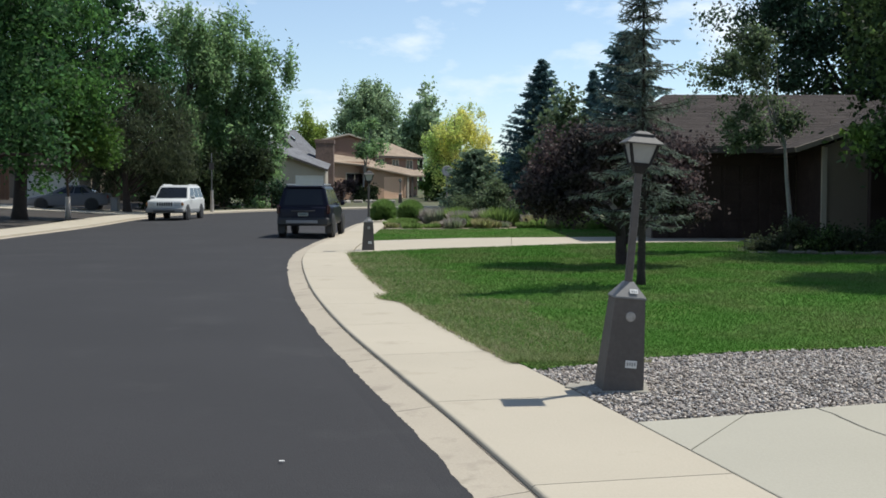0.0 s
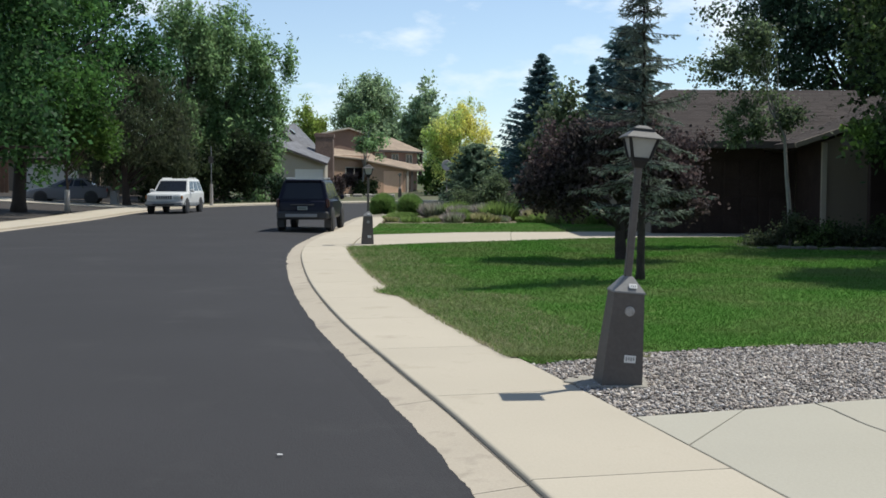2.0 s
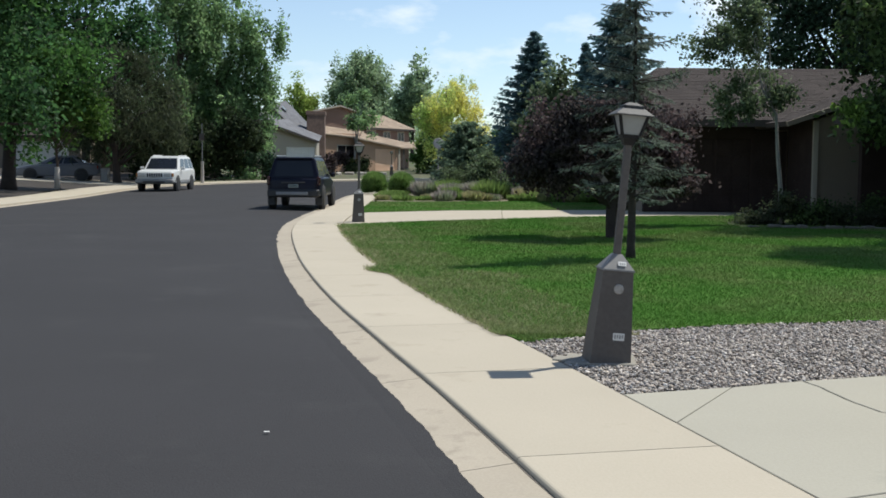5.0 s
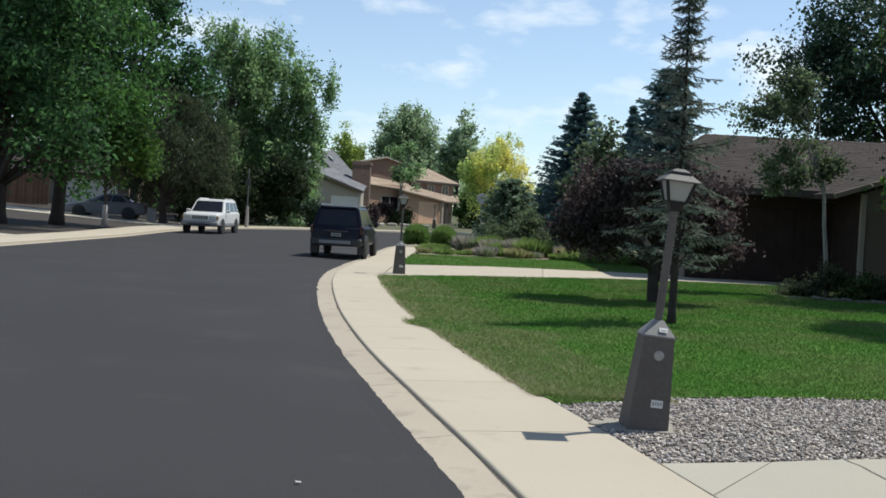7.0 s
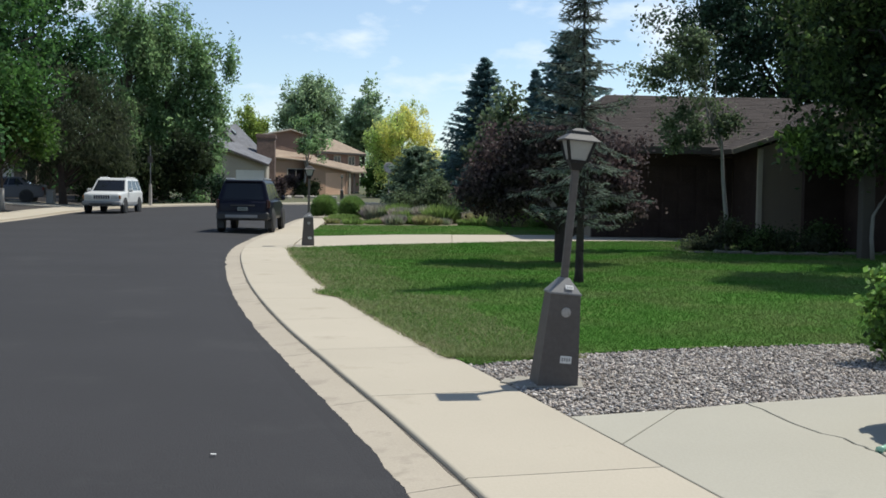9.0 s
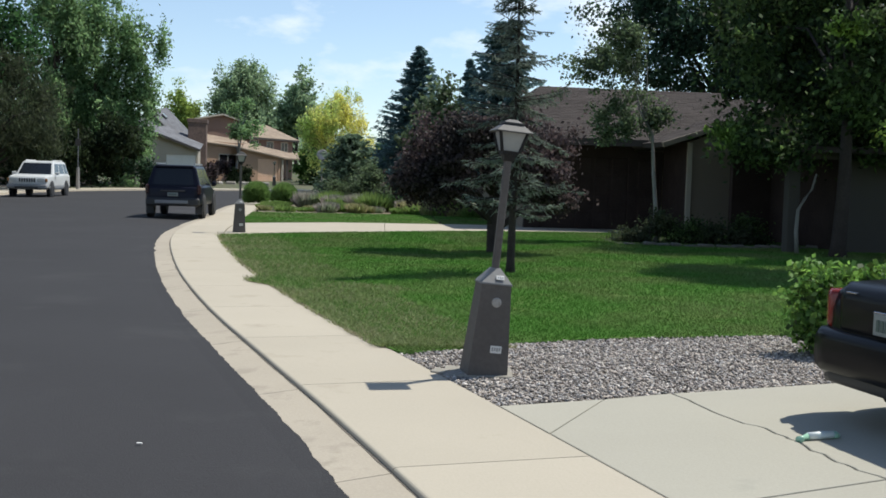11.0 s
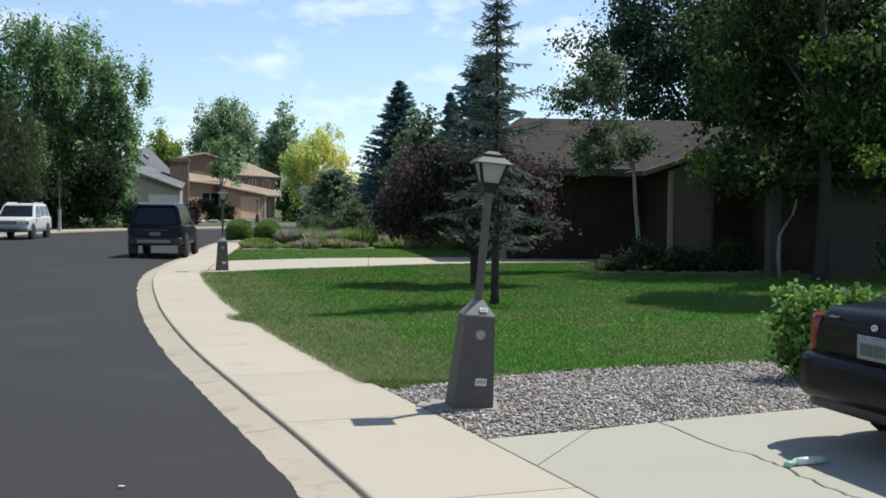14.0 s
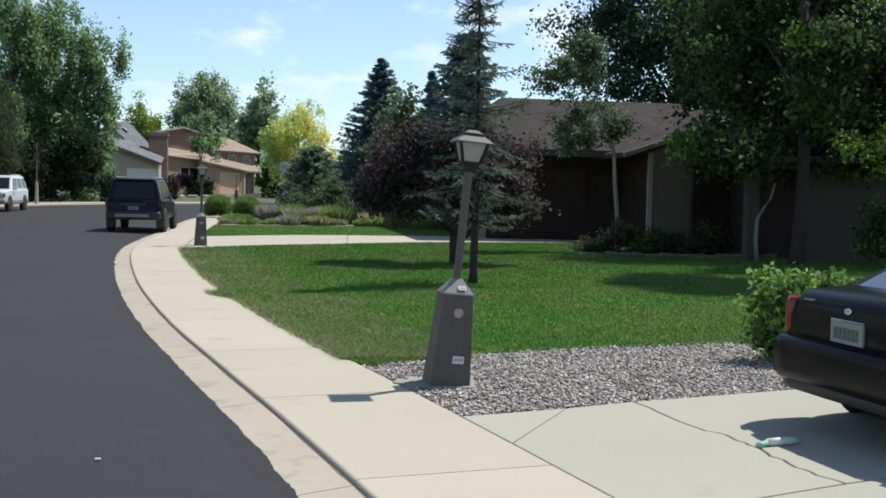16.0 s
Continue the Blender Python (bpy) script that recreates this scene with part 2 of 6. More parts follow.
STUCCO = material("taupe stucco", (0.21, 0.172, 0.13), 0.92, 0.1, 60, 0.7, 0.15)
STUCCO_TAN = material("tan stucco", (0.44, 0.28, 0.19), 0.92, 0.08, 40, 0.5, 0.1)
STUCCO_ROSE = material("rose-brown siding", (0.19, 0.12, 0.09), 0.9, 0.1, 30, 0.5, 0.1)
CREAM = material("cream siding", (0.38, 0.335, 0.275), 0.9, 0.08, 30, 0.5, 0.1)
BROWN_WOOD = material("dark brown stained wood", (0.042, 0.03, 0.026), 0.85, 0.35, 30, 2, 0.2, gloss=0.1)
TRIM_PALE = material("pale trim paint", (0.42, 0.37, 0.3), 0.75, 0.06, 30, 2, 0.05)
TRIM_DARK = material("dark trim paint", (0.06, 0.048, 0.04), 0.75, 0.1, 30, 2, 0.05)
SHINGLE_BROWN = material("brown roof shingles", (0.062, 0.051, 0.046), 0.95, 0.2, 25, 1.2, 0.5, per="island", spread=0.14, gloss=0.15)
SHINGLE_GREY = material("grey roof shingles", (0.17, 0.17, 0.18), 0.95, 0.2, 20, 1.2, 0.5, per="island", spread=0.12, gloss=0.15)
SHINGLE_TAN = material("tan roof shingles", (0.34, 0.265, 0.2), 0.95, 0.15, 20, 1.2, 0.5, per="island", spread=0.1, gloss=0.15)
# darker copy of the taupe stucco: the porch's shade is in the colour
STUCCO_SHADED = material("taupe stucco darkened for shade", (0.07, 0.062, 0.052), 0.92, 0.12, 60, 0.7, 0.15)
BRICK = material("brown chimney brick", (0.13, 0.085, 0.068), 0.95, 0.35, 14, 4, 0.5)
GARAGE_TAN = material("tan garage door", (0.78, 0.5, 0.34), 0.8, 0.06, 30, 2, 0.05)
GARAGE_WHITE = material("off-white garage door", (0.68, 0.65, 0.6), 0.8, 0.06, 30, 2, 0.05)
FENCE_WOOD = material("red-brown fence wood", (0.16, 0.085, 0.05), 0.9, 0.3, 20, 2, 0.2, per="object", spread=0.2)
STONE = material("pale edging stone", (0.4, 0.36, 0.31), 0.9, 0.2, 25, 5, 0.3, per="object", spread=0.2)
BAG_GREEN = material("pale green plastic", (0.32, 0.55, 0.4), 0.3, 0.1, 25, 8, 0.1)
BAG_WHITE = material("white plastic wrap", (0.7, 0.74, 0.7), 0.35, 0.1, 25, 8, 0.1)

LEAF_DEEP = foliage("deep green leaves", (0.07, 0.15, 0.05), 0.7, 0.55, second=(0.038, 0.092, 0.036))
LEAF_NIGHT = foliage("dark blue-green leaves", (0.045, 0.085, 0.045), 0.6, 0.4, second=(0.028, 0.055, 0.032))
LEAF_MAPLE = foliage("maple leaves", (0.08, 0.175, 0.042), 0.65, 0.55, second=(0.048, 0.11, 0.034))
LEAF_COTTON = foliage("cottonwood leaves", (0.25, 0.37, 0.165), 0.6, 0.6, second=(0.16, 0.26, 0.115))
LEAF_OLIVE = foliage("olive needles", (0.07, 0.092, 0.045), 0.45, 0.5, second=(0.06, 0.07, 0.038))
LEAF_FRESH = foliage("fresh green leaves", (0.08, 0.155, 0.03), second=(0.05, 0.105, 0.024))
LEAF_LIME = foliage("lime green leaves", (0.36, 0.45, 0.11), 0.45, 0.5, second=(0.27, 0.36, 0.09))
LEAF_YELLOW = foliage("yellowing leaves", (0.76, 0.72, 0.22), 0.45, 0.6, second=(0.44, 0.57, 0.18), across=(-3.2, 4.0))
# distance haze is mixed into this leaf colour, paler and greyer than near leaves
LEAF_HAZY = foliage("far grey-green leaves paled by haze", (0.31, 0.41, 0.24), 0.45, 0.65, second=(0.24, 0.33, 0.19))
LEAF_PLUM = foliage("dark plum leaves", (0.095, 0.067, 0.068), 0.7, 0.5, second=(0.06, 0.052, 0.05))
LEAF_ASPEN = foliage("aspen leaves", (0.135, 0.185, 0.092), 0.65, 0.5, second=(0.085, 0.12, 0.062), sheen=0.35)
LEAF_DARK = foliage("dark shade leaves", (0.092, 0.14, 0.044), 0.9, 0.5, second=(0.03, 0.052, 0.02))
LEAF_BUSH = foliage("broad bright bush leaves", (0.2, 0.34, 0.07), 0.8, 0.45, second=(0.1, 0.19, 0.04), sheen=0.35, patch=5.0)
# lit counterpart of the dark shade leaves: sunlight is in the colour
LEAF_SUNLIT = foliage("sunlit yellow-green leaves", (0.19, 0.27, 0.05), 0.9, 0.55, second=(0.08, 0.13, 0.028))
# very dark green; on the hedge it stands in for deep shade
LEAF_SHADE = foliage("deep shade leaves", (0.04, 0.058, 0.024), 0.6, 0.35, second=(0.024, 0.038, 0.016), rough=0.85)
POST_CAP = material("faded pedestal cap paint", (0.2, 0.19, 0.178), 0.6, 0.12, 30, 4, 0.05)
NEEDLE_BLUE = foliage("blue spruce needles", (0.16, 0.25, 0.25), 0.45, 0.45, second=(0.11, 0.19, 0.185))
NEEDLE_NEAR = foliage("grey-green spruce needles", (0.25, 0.285, 0.23), 0.7, 0.4, second=(0.14, 0.17, 0.14))
NEEDLE_JUNIPER = foliage("grey-green juniper needles", (0.21, 0.285, 0.175), 0.55, 0.5, second=(0.14, 0.205, 0.135))
STRAW = foliage("straw grass", (0.4, 0.36, 0.2), 0.4, 0.45, second=(0.27, 0.3, 0.12))
LAVENDER = foliage("lavender stems", (0.38, 0.33, 0.3), 0.4, 0.5, second=(0.25, 0.31, 0.18))
MOUND = foliage("mounded grass", (0.24, 0.33, 0.1), 0.4, 0.5, second=(0.16, 0.25, 0.07))
BALL_GREEN = foliage("ornamental grass", (0.2, 0.31, 0.09), 0.45, 0.5, second=(0.13, 0.23, 0.06))


# ---- mesh helpers ----
class Buf:
    """Collects vertices and faces for one mesh."""

    def __init__(self):
        self.v, self.f = [], []

    def add(self, verts, faces):
        n = len(self.v)
        self.v += [tuple(p) for p in verts]
        self.f += [tuple(n + i for i in f) for f in faces]
        return self

    def box(self, x0, x1, y0, y1, z0, z1, m=None, bevel=0.0):
        b = min(bevel, (x1 - x0) / 3, (y1 - y0) / 3, (z1 - z0) / 3)
        if b <= 0:
            pts = [Vector((x, y, z)) for z in (z0, z1) for x, y in ((x0, y0), (x1, y0), (x1, y1), (x0, y1))]
            faces = [(3, 2, 1, 0), (4, 5, 6, 7), (0, 1, 5, 4), (1, 2, 6, 5), (2, 3, 7, 6), (3, 0, 4, 7)]
        else:
            pts, faces = [], []
            for z, e in ((z0, b), (z0 + b, 0), (z1 - b, 0), (z1, b)):
                pts += [Vector((x, y, z)) for x, y in ((x0 + b, y0 + e), (x1 - b, y0 + e), (x1 - e, y0 + b), (x1 - e, y1 - b), (x1 - b, y1 - e), (x0 + b, y1 - e), (x0 + e, y1 - b), (x0 + e, y0 + b))]
            faces = [tuple(reversed(range(8))), tuple(range(24, 32))]
            faces += [(8 * k + i, 8 * k + (i + 1) % 8, 8 * k + 8 + (i + 1) % 8, 8 * k + 8 + i) for k in range(3) for i in range(8)]
        return self.add([m @ p for p in pts] if m else pts, faces)

    def prism(self, outline, z0, z1, bevel=0.0, lift=None):
        """A flat polygon (anticlockwise) with thickness; lift(x, y) raises it with the ground."""
        n = len(outline)
        up = lift or (lambda x, y: 0.0)
        rings = [(0.0, z0), (0.0, z1 - bevel), (bevel, z1)] if bevel else [(0.0, z0), (0.0, z1)]
        pts = []
        for inset, z in rings:
            for i, (x, y) in enumerate(outline):
                if inset:
                    a, c = Vector(outline[i - 1]), Vector(outline[(i + 1) % n])
                    p = Vector((x, y))
                    d1, d2 = (p - a).normalized(), (c - p).normalized()
                    nrm = Vector((-d1.y - d2.y, d1.x + d2.x))
                    nrm = nrm.normalized() if nrm.length > 1e-6 else Vector((0, 0))
                    q = p + nrm * inset
                    pts.append((q.x, q.y, z + up(x, y)))
                else:
                    pts.append((x, y, z + up(x, y)))
        faces = [(k * n + i, k * n + (i + 1) % n, (k + 1) * n + (i + 1) % n, (k + 1) * n + i) for k in range(len(rings) - 1) for i in range(n)]
        faces += [tuple((len(rings) - 1) * n + i for i in range(n)), tuple(reversed(range(n)))]
        return self.add(pts, faces)

    def tube(self, path, radii, sides=6):
        pts, faces = [], []
        path = [Vector(p) for p in path]
        for i, p in enumerate(path):
            d = (path[min(i + 1, len(path) - 1)] - path[max(i - 1, 0)]).normalized()
            a = d.orthogonal().normalized() if abs(d.z) < 0.9 else Vector((1, 0, 0)).cross(d).normalized()
            c = d.cross(a)
            for k in range(sides):
                t = 2 * math.pi * k / sides
                pts.append(p + (a * math.cos(t) + c * math.sin(t)) * radii[i])
        for i in range(len(path) - 1):
            faces += [(i * sides + k, i * sides + (k + 1) % sides, (i + 1) * sides + (k + 1) % sides, (i + 1) * sides + k) for k in range(sides)]
        faces += [tuple(reversed(range(sides))), tuple((len(path) - 1) * sides + k for k in range(sides))]
        return self.add(pts, faces)

    def lathe(self, profile, sides=20, m=None):
        """Turns (radius, z) pairs round the z axis."""
        pts = [Vector((r * math.cos(2 * math.pi * k / sides), r * math.sin(2 * math.pi * k / sides), z)) for r, z in profile for k in range(sides)]
        faces = [(i * sides + k, i * sides + (k + 1) % sides, (i + 1) * sides + (k + 1) % sides, (i + 1) * sides + k) for i in range(len(profile) - 1) for k in range(sides)]
        faces += [tuple(reversed(range(sides))), tuple((len(profile) - 1) * sides + k for k in range(sides))]
        return self.add([m @ p for p in pts] if m else pts, faces)

    def mesh(self, name, mat, smooth=False):
        me = bpy.data.meshes.new(name)
        me.from_pydata(self.v, [], self.f)
        me.materials.append(mat)
        if smooth:
            me.polygons.foreach_set("use_smooth", [True] * len(me.polygons))
        me.update()
        return me


def part(name, buf, mat, parent, label="", smooth=False):
    ob = new(name, buf.mesh(name, mat, smooth) if isinstance(buf, Buf) else buf)
    ob.parent = parent
    return tagged(ob, label) if label else ob


def thing(name, label, category, m=None, group="", kind=""):
    ob = new(name)
    ob.empty_display_size = 0.1
    if m:
        ob.matrix_world = m
    return tagged(ob, label, category, group, kind)


def solid(name, buf, mat, label, category="", group="", kind="", smooth=False):
    return tagged(new(name, buf.mesh(name, mat, smooth)), label, category, group, kind)


def blades(name, corners, mat):
    """One mesh of many small faces: corners is an array (faces, 3 or 4, xyz)."""
    n, k = corners.shape[:2]
    me = bpy.data.meshes.new(name)
    me.vertices.add(n * k)
    me.vertices.foreach_set("co", corners.astype(np.float32).ravel())
    me.loops.add(n * k)
    me.loops.foreach_set("vertex_index", np.arange(n * k, dtype=np.int32))
    me.polygons.add(n)
    me.polygons.foreach_set("loop_start", np.arange(0, n * k, k, dtype=np.int32))
    me.materials.append(mat)
    me.update(calc_edges=True)
    return me


def unit(a):
    return a / np.maximum(np.linalg.norm(a, axis=1, keepdims=True), 1e-9)


def leaves_at(rng, centres, size, width=0.6, droop=0.3, flat=0.0):
    """Pointed four-cornered leaves, each turned its own way."""
    n = len(centres)
    a = rng.normal(size=(n, 3))
    a[:, 2] = a[:, 2] * (1 - flat) - droop
    a = unit(a)
    b = unit(np.cross(a, rng.normal(size=(n, 3))))
    s = (size * rng.uniform(0.6, 1.35, n))[:, None]
    return np.stack([centres - a * s / 2, centres + b * s * width / 2 - a * s * 0.08, centres + a * s / 2, centres - b * s * width / 2 - a * s * 0.08], 1)


def ground_z(x, y):
    """The land: level near by, rising gently far off and in the yards across the road."""
    z = 0.00019 * max(y - 45, 0) ** 2 if y < 130 else 0.00019 * 85 ** 2 + 0.0323 * (y - 130) * 0.3
    if x < -15:
        z += min(0.05 * (-15 - x), 0.7)
    return z


def spline(points, step=0.25):
    """A smooth plan line through the points, evenly stepped."""
    p = [Vector(q) for q in points]
    p = [2 * p[0] - p[1]] + p + [2 * p[-1] - p[-2]]
    fine = []
    for i in range(1, len(p) - 2):
        for k in range(40):
            t = k / 40
            fine.append(0.5 * (2 * p[i] + (p[i + 1] - p[i - 1]) * t + (2 * p[i - 1] - 5 * p[i] + 4 * p[i + 1] - p[i + 2]) * t * t + (3 * p[i] - p[i - 1] - 3 * p[i + 1] + p[i + 2]) * t ** 3))
    fine.append(p[-2])
    out, need = [fine[0]], step
    for a, b in zip(fine, fine[1:]):
        d = (b - a).length
        while need <= d:
            out.append(a.lerp(b, need / d))
            need += step
        need -= d
    return out


def offset(line, d):
    """The line moved d to its right."""
    out = []
    for i, p in enumerate(line):
        t = (line[min(i + 1, len(line) - 1)] - line[max(i - 1, 0)]).normalized()
        out.append(p + Vector((t.y, -t.x)) * (d[i] if isinstance(d, list) else d))
    return out


def strip(left, right, z_left, z_right, depth=0.1):
    """A ribbon between two plan lines, with thickness, following the land."""
    b = Buf()
    n = len(left)
    rows = [[(p.x, p.y, z_left + ground_z(p.x, p.y)) for p in left], [(p.x, p.y, z_right + ground_z(p.x, p.y)) for p in right]]
    rows += [[(x, y, z - depth) for x, y, z in rows[1]], [(x, y, z - depth) for x, y, z in rows[0]]]
    faces = []
    for k in range(4):
        a, c = k * n, ((k + 1) % 4) * n
        faces += [(a + i, c + i, c + i + 1, a + i + 1) for i in range(n - 1)]
    faces += [(0, 3 * n, 2 * n, n), (n - 1, 2 * n - 1, 3 * n - 1, 4 * n - 1)]
    return b.add([q for r in rows for q in r], faces)


# ---- the ground, the road and its edges ----
KERB = spline([(1.95, -14), (1.85, -6), (1.62, 0.5), (1.2, 3.4), (0.67, 6.1), (0.5, 6.95), (0.21, 8.35), (-0.15, 10.0), (-0.84, 13.3), (-1.55, 17.5), (-2.19, 22.4), (-2.5, 25.6), (-2.64, 28.5), (-2.6, 32), (-2.48, 36), (-2.4, 45), (-2.2, 50), (-1.2, 56), (2, 61.5), (8, 65.5), (18, 69), (40, 73), (80, 78)])
FAR_KERB = spline([(-11.2, -14), (-12.0, 8), (-12.7, 28), (-12.9, 36), (-13.1, 45), (-13.7, 55), (-13.2, 62), (-10.6, 68), (-5.5, 73.5), (2, 78), (12, 81.5), (40, 86), (80, 91)])
ROAD_Z, PAVE_Z = 0.05, 0.12

g = Buf()
xs = sorted(set(list(np.linspace(-60, 60, 81)) + [-1500, -700, -300, -150, -90, 90, 150, 300, 700, 1500]))
ys = sorted(set(list(np.linspace(-30, 150, 121)) + [-1500, -500, -150, -70, 200, 300, 600, 1500]))
g.add([(x, y, ground_z(x, min(y, 150)) - 0.03) for y in ys for x in xs], [(j * len(xs) + i, j * len(xs) + i + 1, (j + 1) * len(xs) + i + 1, (j + 1) * len(xs) + i) for j in range(len(ys) - 1) for i in range(len(xs) - 1)])
solid("ground", g, GROUND, "dry grassy ground of a suburban neighbourhood", "ground", kind="structure", smooth=True)

rough = [-0.32 + 0.03 * noise.noise((p.y * 1.7, 3.1, 0)) + 0.01 * noise.noise((p.y * 7.0, 9.1, 0)) for p in KERB]
n_road = 420
near_edge, far_edge = offset(KERB, rough), offset(FAR_KERB, 0.3)


def resample(line, n):
    return [line[round(i * (len(line) - 1) / (n - 1))] for i in range(n)]


def road_mesh():
    """Asphalt between the two gutters, crowned a little."""
    b = Buf()
    left, right = resample(far_edge, n_road), resample(near_edge, n_road)
    cols = 9
    for p, q in zip(left, right):
        for k in range(cols):
            r = p.lerp(q, k / (cols - 1))
            b.v.append((r.x, r.y, ROAD_Z + 0.006 + ground_z(max(r.x, -15), r.y) + 0.05 * (1 - (2 * k / (cols - 1) - 1) ** 4)))
    b.f = [(i * cols + k, i * cols + k + 1, (i + 1) * cols + k + 1, (i + 1) * cols + k) for i in range(n_road - 1) for k in range(cols - 1)]
    return b


fine_kerb = spline([(p.x, p.y) for p in KERB[::4] if -1 < p.y < 32], 0.05)
jag = [-0.285 + 0.03 * noise.noise((p.y * 1.7, 3.1, 0)) + 0.01 * noise.noise((p.y * 6.0, 9.1, 0)) + 0.014 * noise.noise((p.y * 33.0, 2.1, 4)) for p in fine_kerb]
solid("road_edge", strip(offset(fine_kerb, -0.42), offset(fine_kerb, jag), ROAD_Z + 0.0085, ROAD_Z + 0.0145, 0.02), ASPHALT, "crumbled edge of the asphalt lapping the gutter", "road", kind="structure")
solid("road", road_mesh(), ASPHALT, "freshly sealed dark grey asphalt residential road", "road", kind="structure", smooth=True)

gutter = thing("gutter", "pale sandy concrete gutter pan along the kerb", "gutter", kind="structure")
pavement = thing("pavement", "pale sandy concrete pavement with a low kerb", "pavement", kind="structure")


def chop(line, first, last, every):
    """Pieces of a line, each a run of points, cut at joints."""
    runs, i = [], first
    while i < last:
        runs.append((i, min(i + every, last)))
        i += every
    return runs


def run_of(line, a, b, gap=0.008):
    pts = [line[i].copy() for i in range(a, b + 1)]
    pts[0] += (pts[1] - pts[0]).normalized() * gap / 2
    pts[-1] += (pts[-2] - pts[-1]).normalized() * gap / 2
    return pts


# a joint of the pavement lies level with the first lamp
START = min(range(len(KERB)), key=lambda i: abs(KERB[i].y - 8.55)) % 9
for a, b in chop(KERB, START, len(KERB) - 1, 9):
    mid = run_of(KERB, a, b)
    part("gutter_slab", strip(offset(mid, -0.4), offset(mid, -0.004), ROAD_Z, ROAD_Z + 0.04, 0.12), GUTTER, gutter)


def pave_slab(run, width):
    """A slab whose road side is rounded down to form the kerb."""
    prof = [(0.0, -0.1), (0.0, 0.053), (0.004, 0.062), (0.012, 0.068), (0.024, 0.07), (width - 0.006, 0.07), (width, 0.064), (width, -0.1)]
    b, n = Buf(), len(prof)
    for i, p in enumerate(run):
        t = (run[min(i + 1, len(run) - 1)] - run[max(i - 1, 0)]).normalized()
        right = Vector((t.y, -t.x))
        for d, z in prof:
            q = p + right * d
            b.v.append((q.x, q.y, ROAD_Z + z + ground_z(q.x, q.y)))
    m = len(run)
    b.f = [(i * n + k, i * n + (k + 1) % n, (i + 1) * n + (k + 1) % n, (i + 1) * n + k) for i in range(m - 1) for k in range(n)]
    b.f += [tuple(range(n)), tuple((m - 1) * n + k for k in reversed(range(n)))]
    return b


for a, b in chop(KERB, START, len(KERB) - 1, 9):
    part("slab", pave_slab(run_of(KERB, a, b), 1.1), CONCRETE, pavement)
dirt_width = [0.009 + 0.012 * noise.noise((p.y * 1.3, 7, 2)) + 0.008 * noise.noise((p.y * 9, 7, 5)) for p in KERB]
solid("gutter_dirt", strip(offset(KERB, [-0.004 - max(w, 0.003) for w in dirt_width]), offset(KERB, -0.002), ROAD_Z + 0.041, ROAD_Z + 0.044, 0.01), KERB_DIRT, "thin line of dark dirt along the kerb foot", "dirt", kind="structure")
solid("gutter_across", strip(offset(FAR_KERB, 0.012), offset(FAR_KERB, 0.36), ROAD_Z + 0.012, ROAD_Z, 0.12), GUTTER, "pale concrete gutter across the road", "gutter", kind="structure")
far_pavement = thing("pavement_across", "pale concrete pavement across the road", "pavement", kind="structure")
for a, b in chop(FAR_KERB, 0, len(FAR_KERB) - 1, 12):
    run = run_of(FAR_KERB, a, b)
    part("slab", strip(offset(run, -2.0), run, PAVE_Z, PAVE_Z, 0.2), CONCRETE, far_pavement)


# ---- lawns, driveways, gravel ----
FRINGE = material("dry thatch", (0.17, 0.14, 0.085), 0.95, 0.4, 40, 5, 0.5)
STRAW_EDGE = foliage("edge grass", (0.3, 0.29, 0.15), 0.5, 0.35, second=(0.2, 0.25, 0.09))
def lawn_edge():
    """The ragged edge of the lawn along the pavement, with a bare lobe where the turf has crept out."""
    out = []
    for p, q in zip(KERB, offset(KERB, 1.06)):
        if 9.9 < p.y < 26.6:
            lobe = 0.26 * math.exp(-((q.y - 15.95) / 0.45) ** 2) * (1 if q.y > 15.6 else 0.75)
            d = 0.035 * noise.noise((q.y * 2.1, 0, 4)) + 0.03 * noise.noise((q.y * 7, 0, 8)) - lobe
            out.append((q.x + d, q.y))
    return out


EDGE = lawn_edge()
LAWN_Z = 0.128
front = [(1.02, 9.95), (1.5, 10.25), (2.0, 10.58), (2.9, 10.92), (4.4, 11.22), (7.0, 11.7), (11, 12.4), (16, 13.2), (24, 14.6)]
front = [(x, y + 0.05 * noise.noise((x * 3, 1, 1))) for a, b in zip(front, front[1:]) for x, y in [(a[0] + (b[0] - a[0]) * k / 6, a[1] + (b[1] - a[1]) * k / 6) for k in range(6)]] + [front[-1]]
back = [(24, 31.2), (12.0, 31.2), (11.1, 31.35), (9.0, 31.35), (7.0, 31.05), (5.2, 30.6), (3.92, 30.15), (2.4, 29.15), (0.3, 27.9)]
LAWN = front + back + list(reversed(EDGE))
solid("lawn", Buf().prism(LAWN, 0.0, LAWN_Z), TURF, "green mown front lawn with a ragged edge", "lawn", kind="structure")
STRIP_LAWN = [(-1.44, 32.5), (1.0, 34.1), (4.5, 34.9), (6.6, 35.0), (6.6, 42.5), (2.5, 41.2), (-1.32, 40.6)]
solid("lawn_strip", Buf().prism(STRIP_LAWN, 0.0, LAWN_Z), TURF, "narrow strip of green lawn beyond the driveway", "lawn", kind="structure")


def inside(px, py, poly):
    hit = np.zeros(len(px), bool)
    for (x0, y0), (x1, y1) in zip(poly, poly[1:] + poly[:1]):
        if y0 != y1:
            cross = (y0 > py) != (y1 > py)
            hit ^= cross & (px < (x1 - x0) * (py - y0) / (y1 - y0) + x0)
    return hit


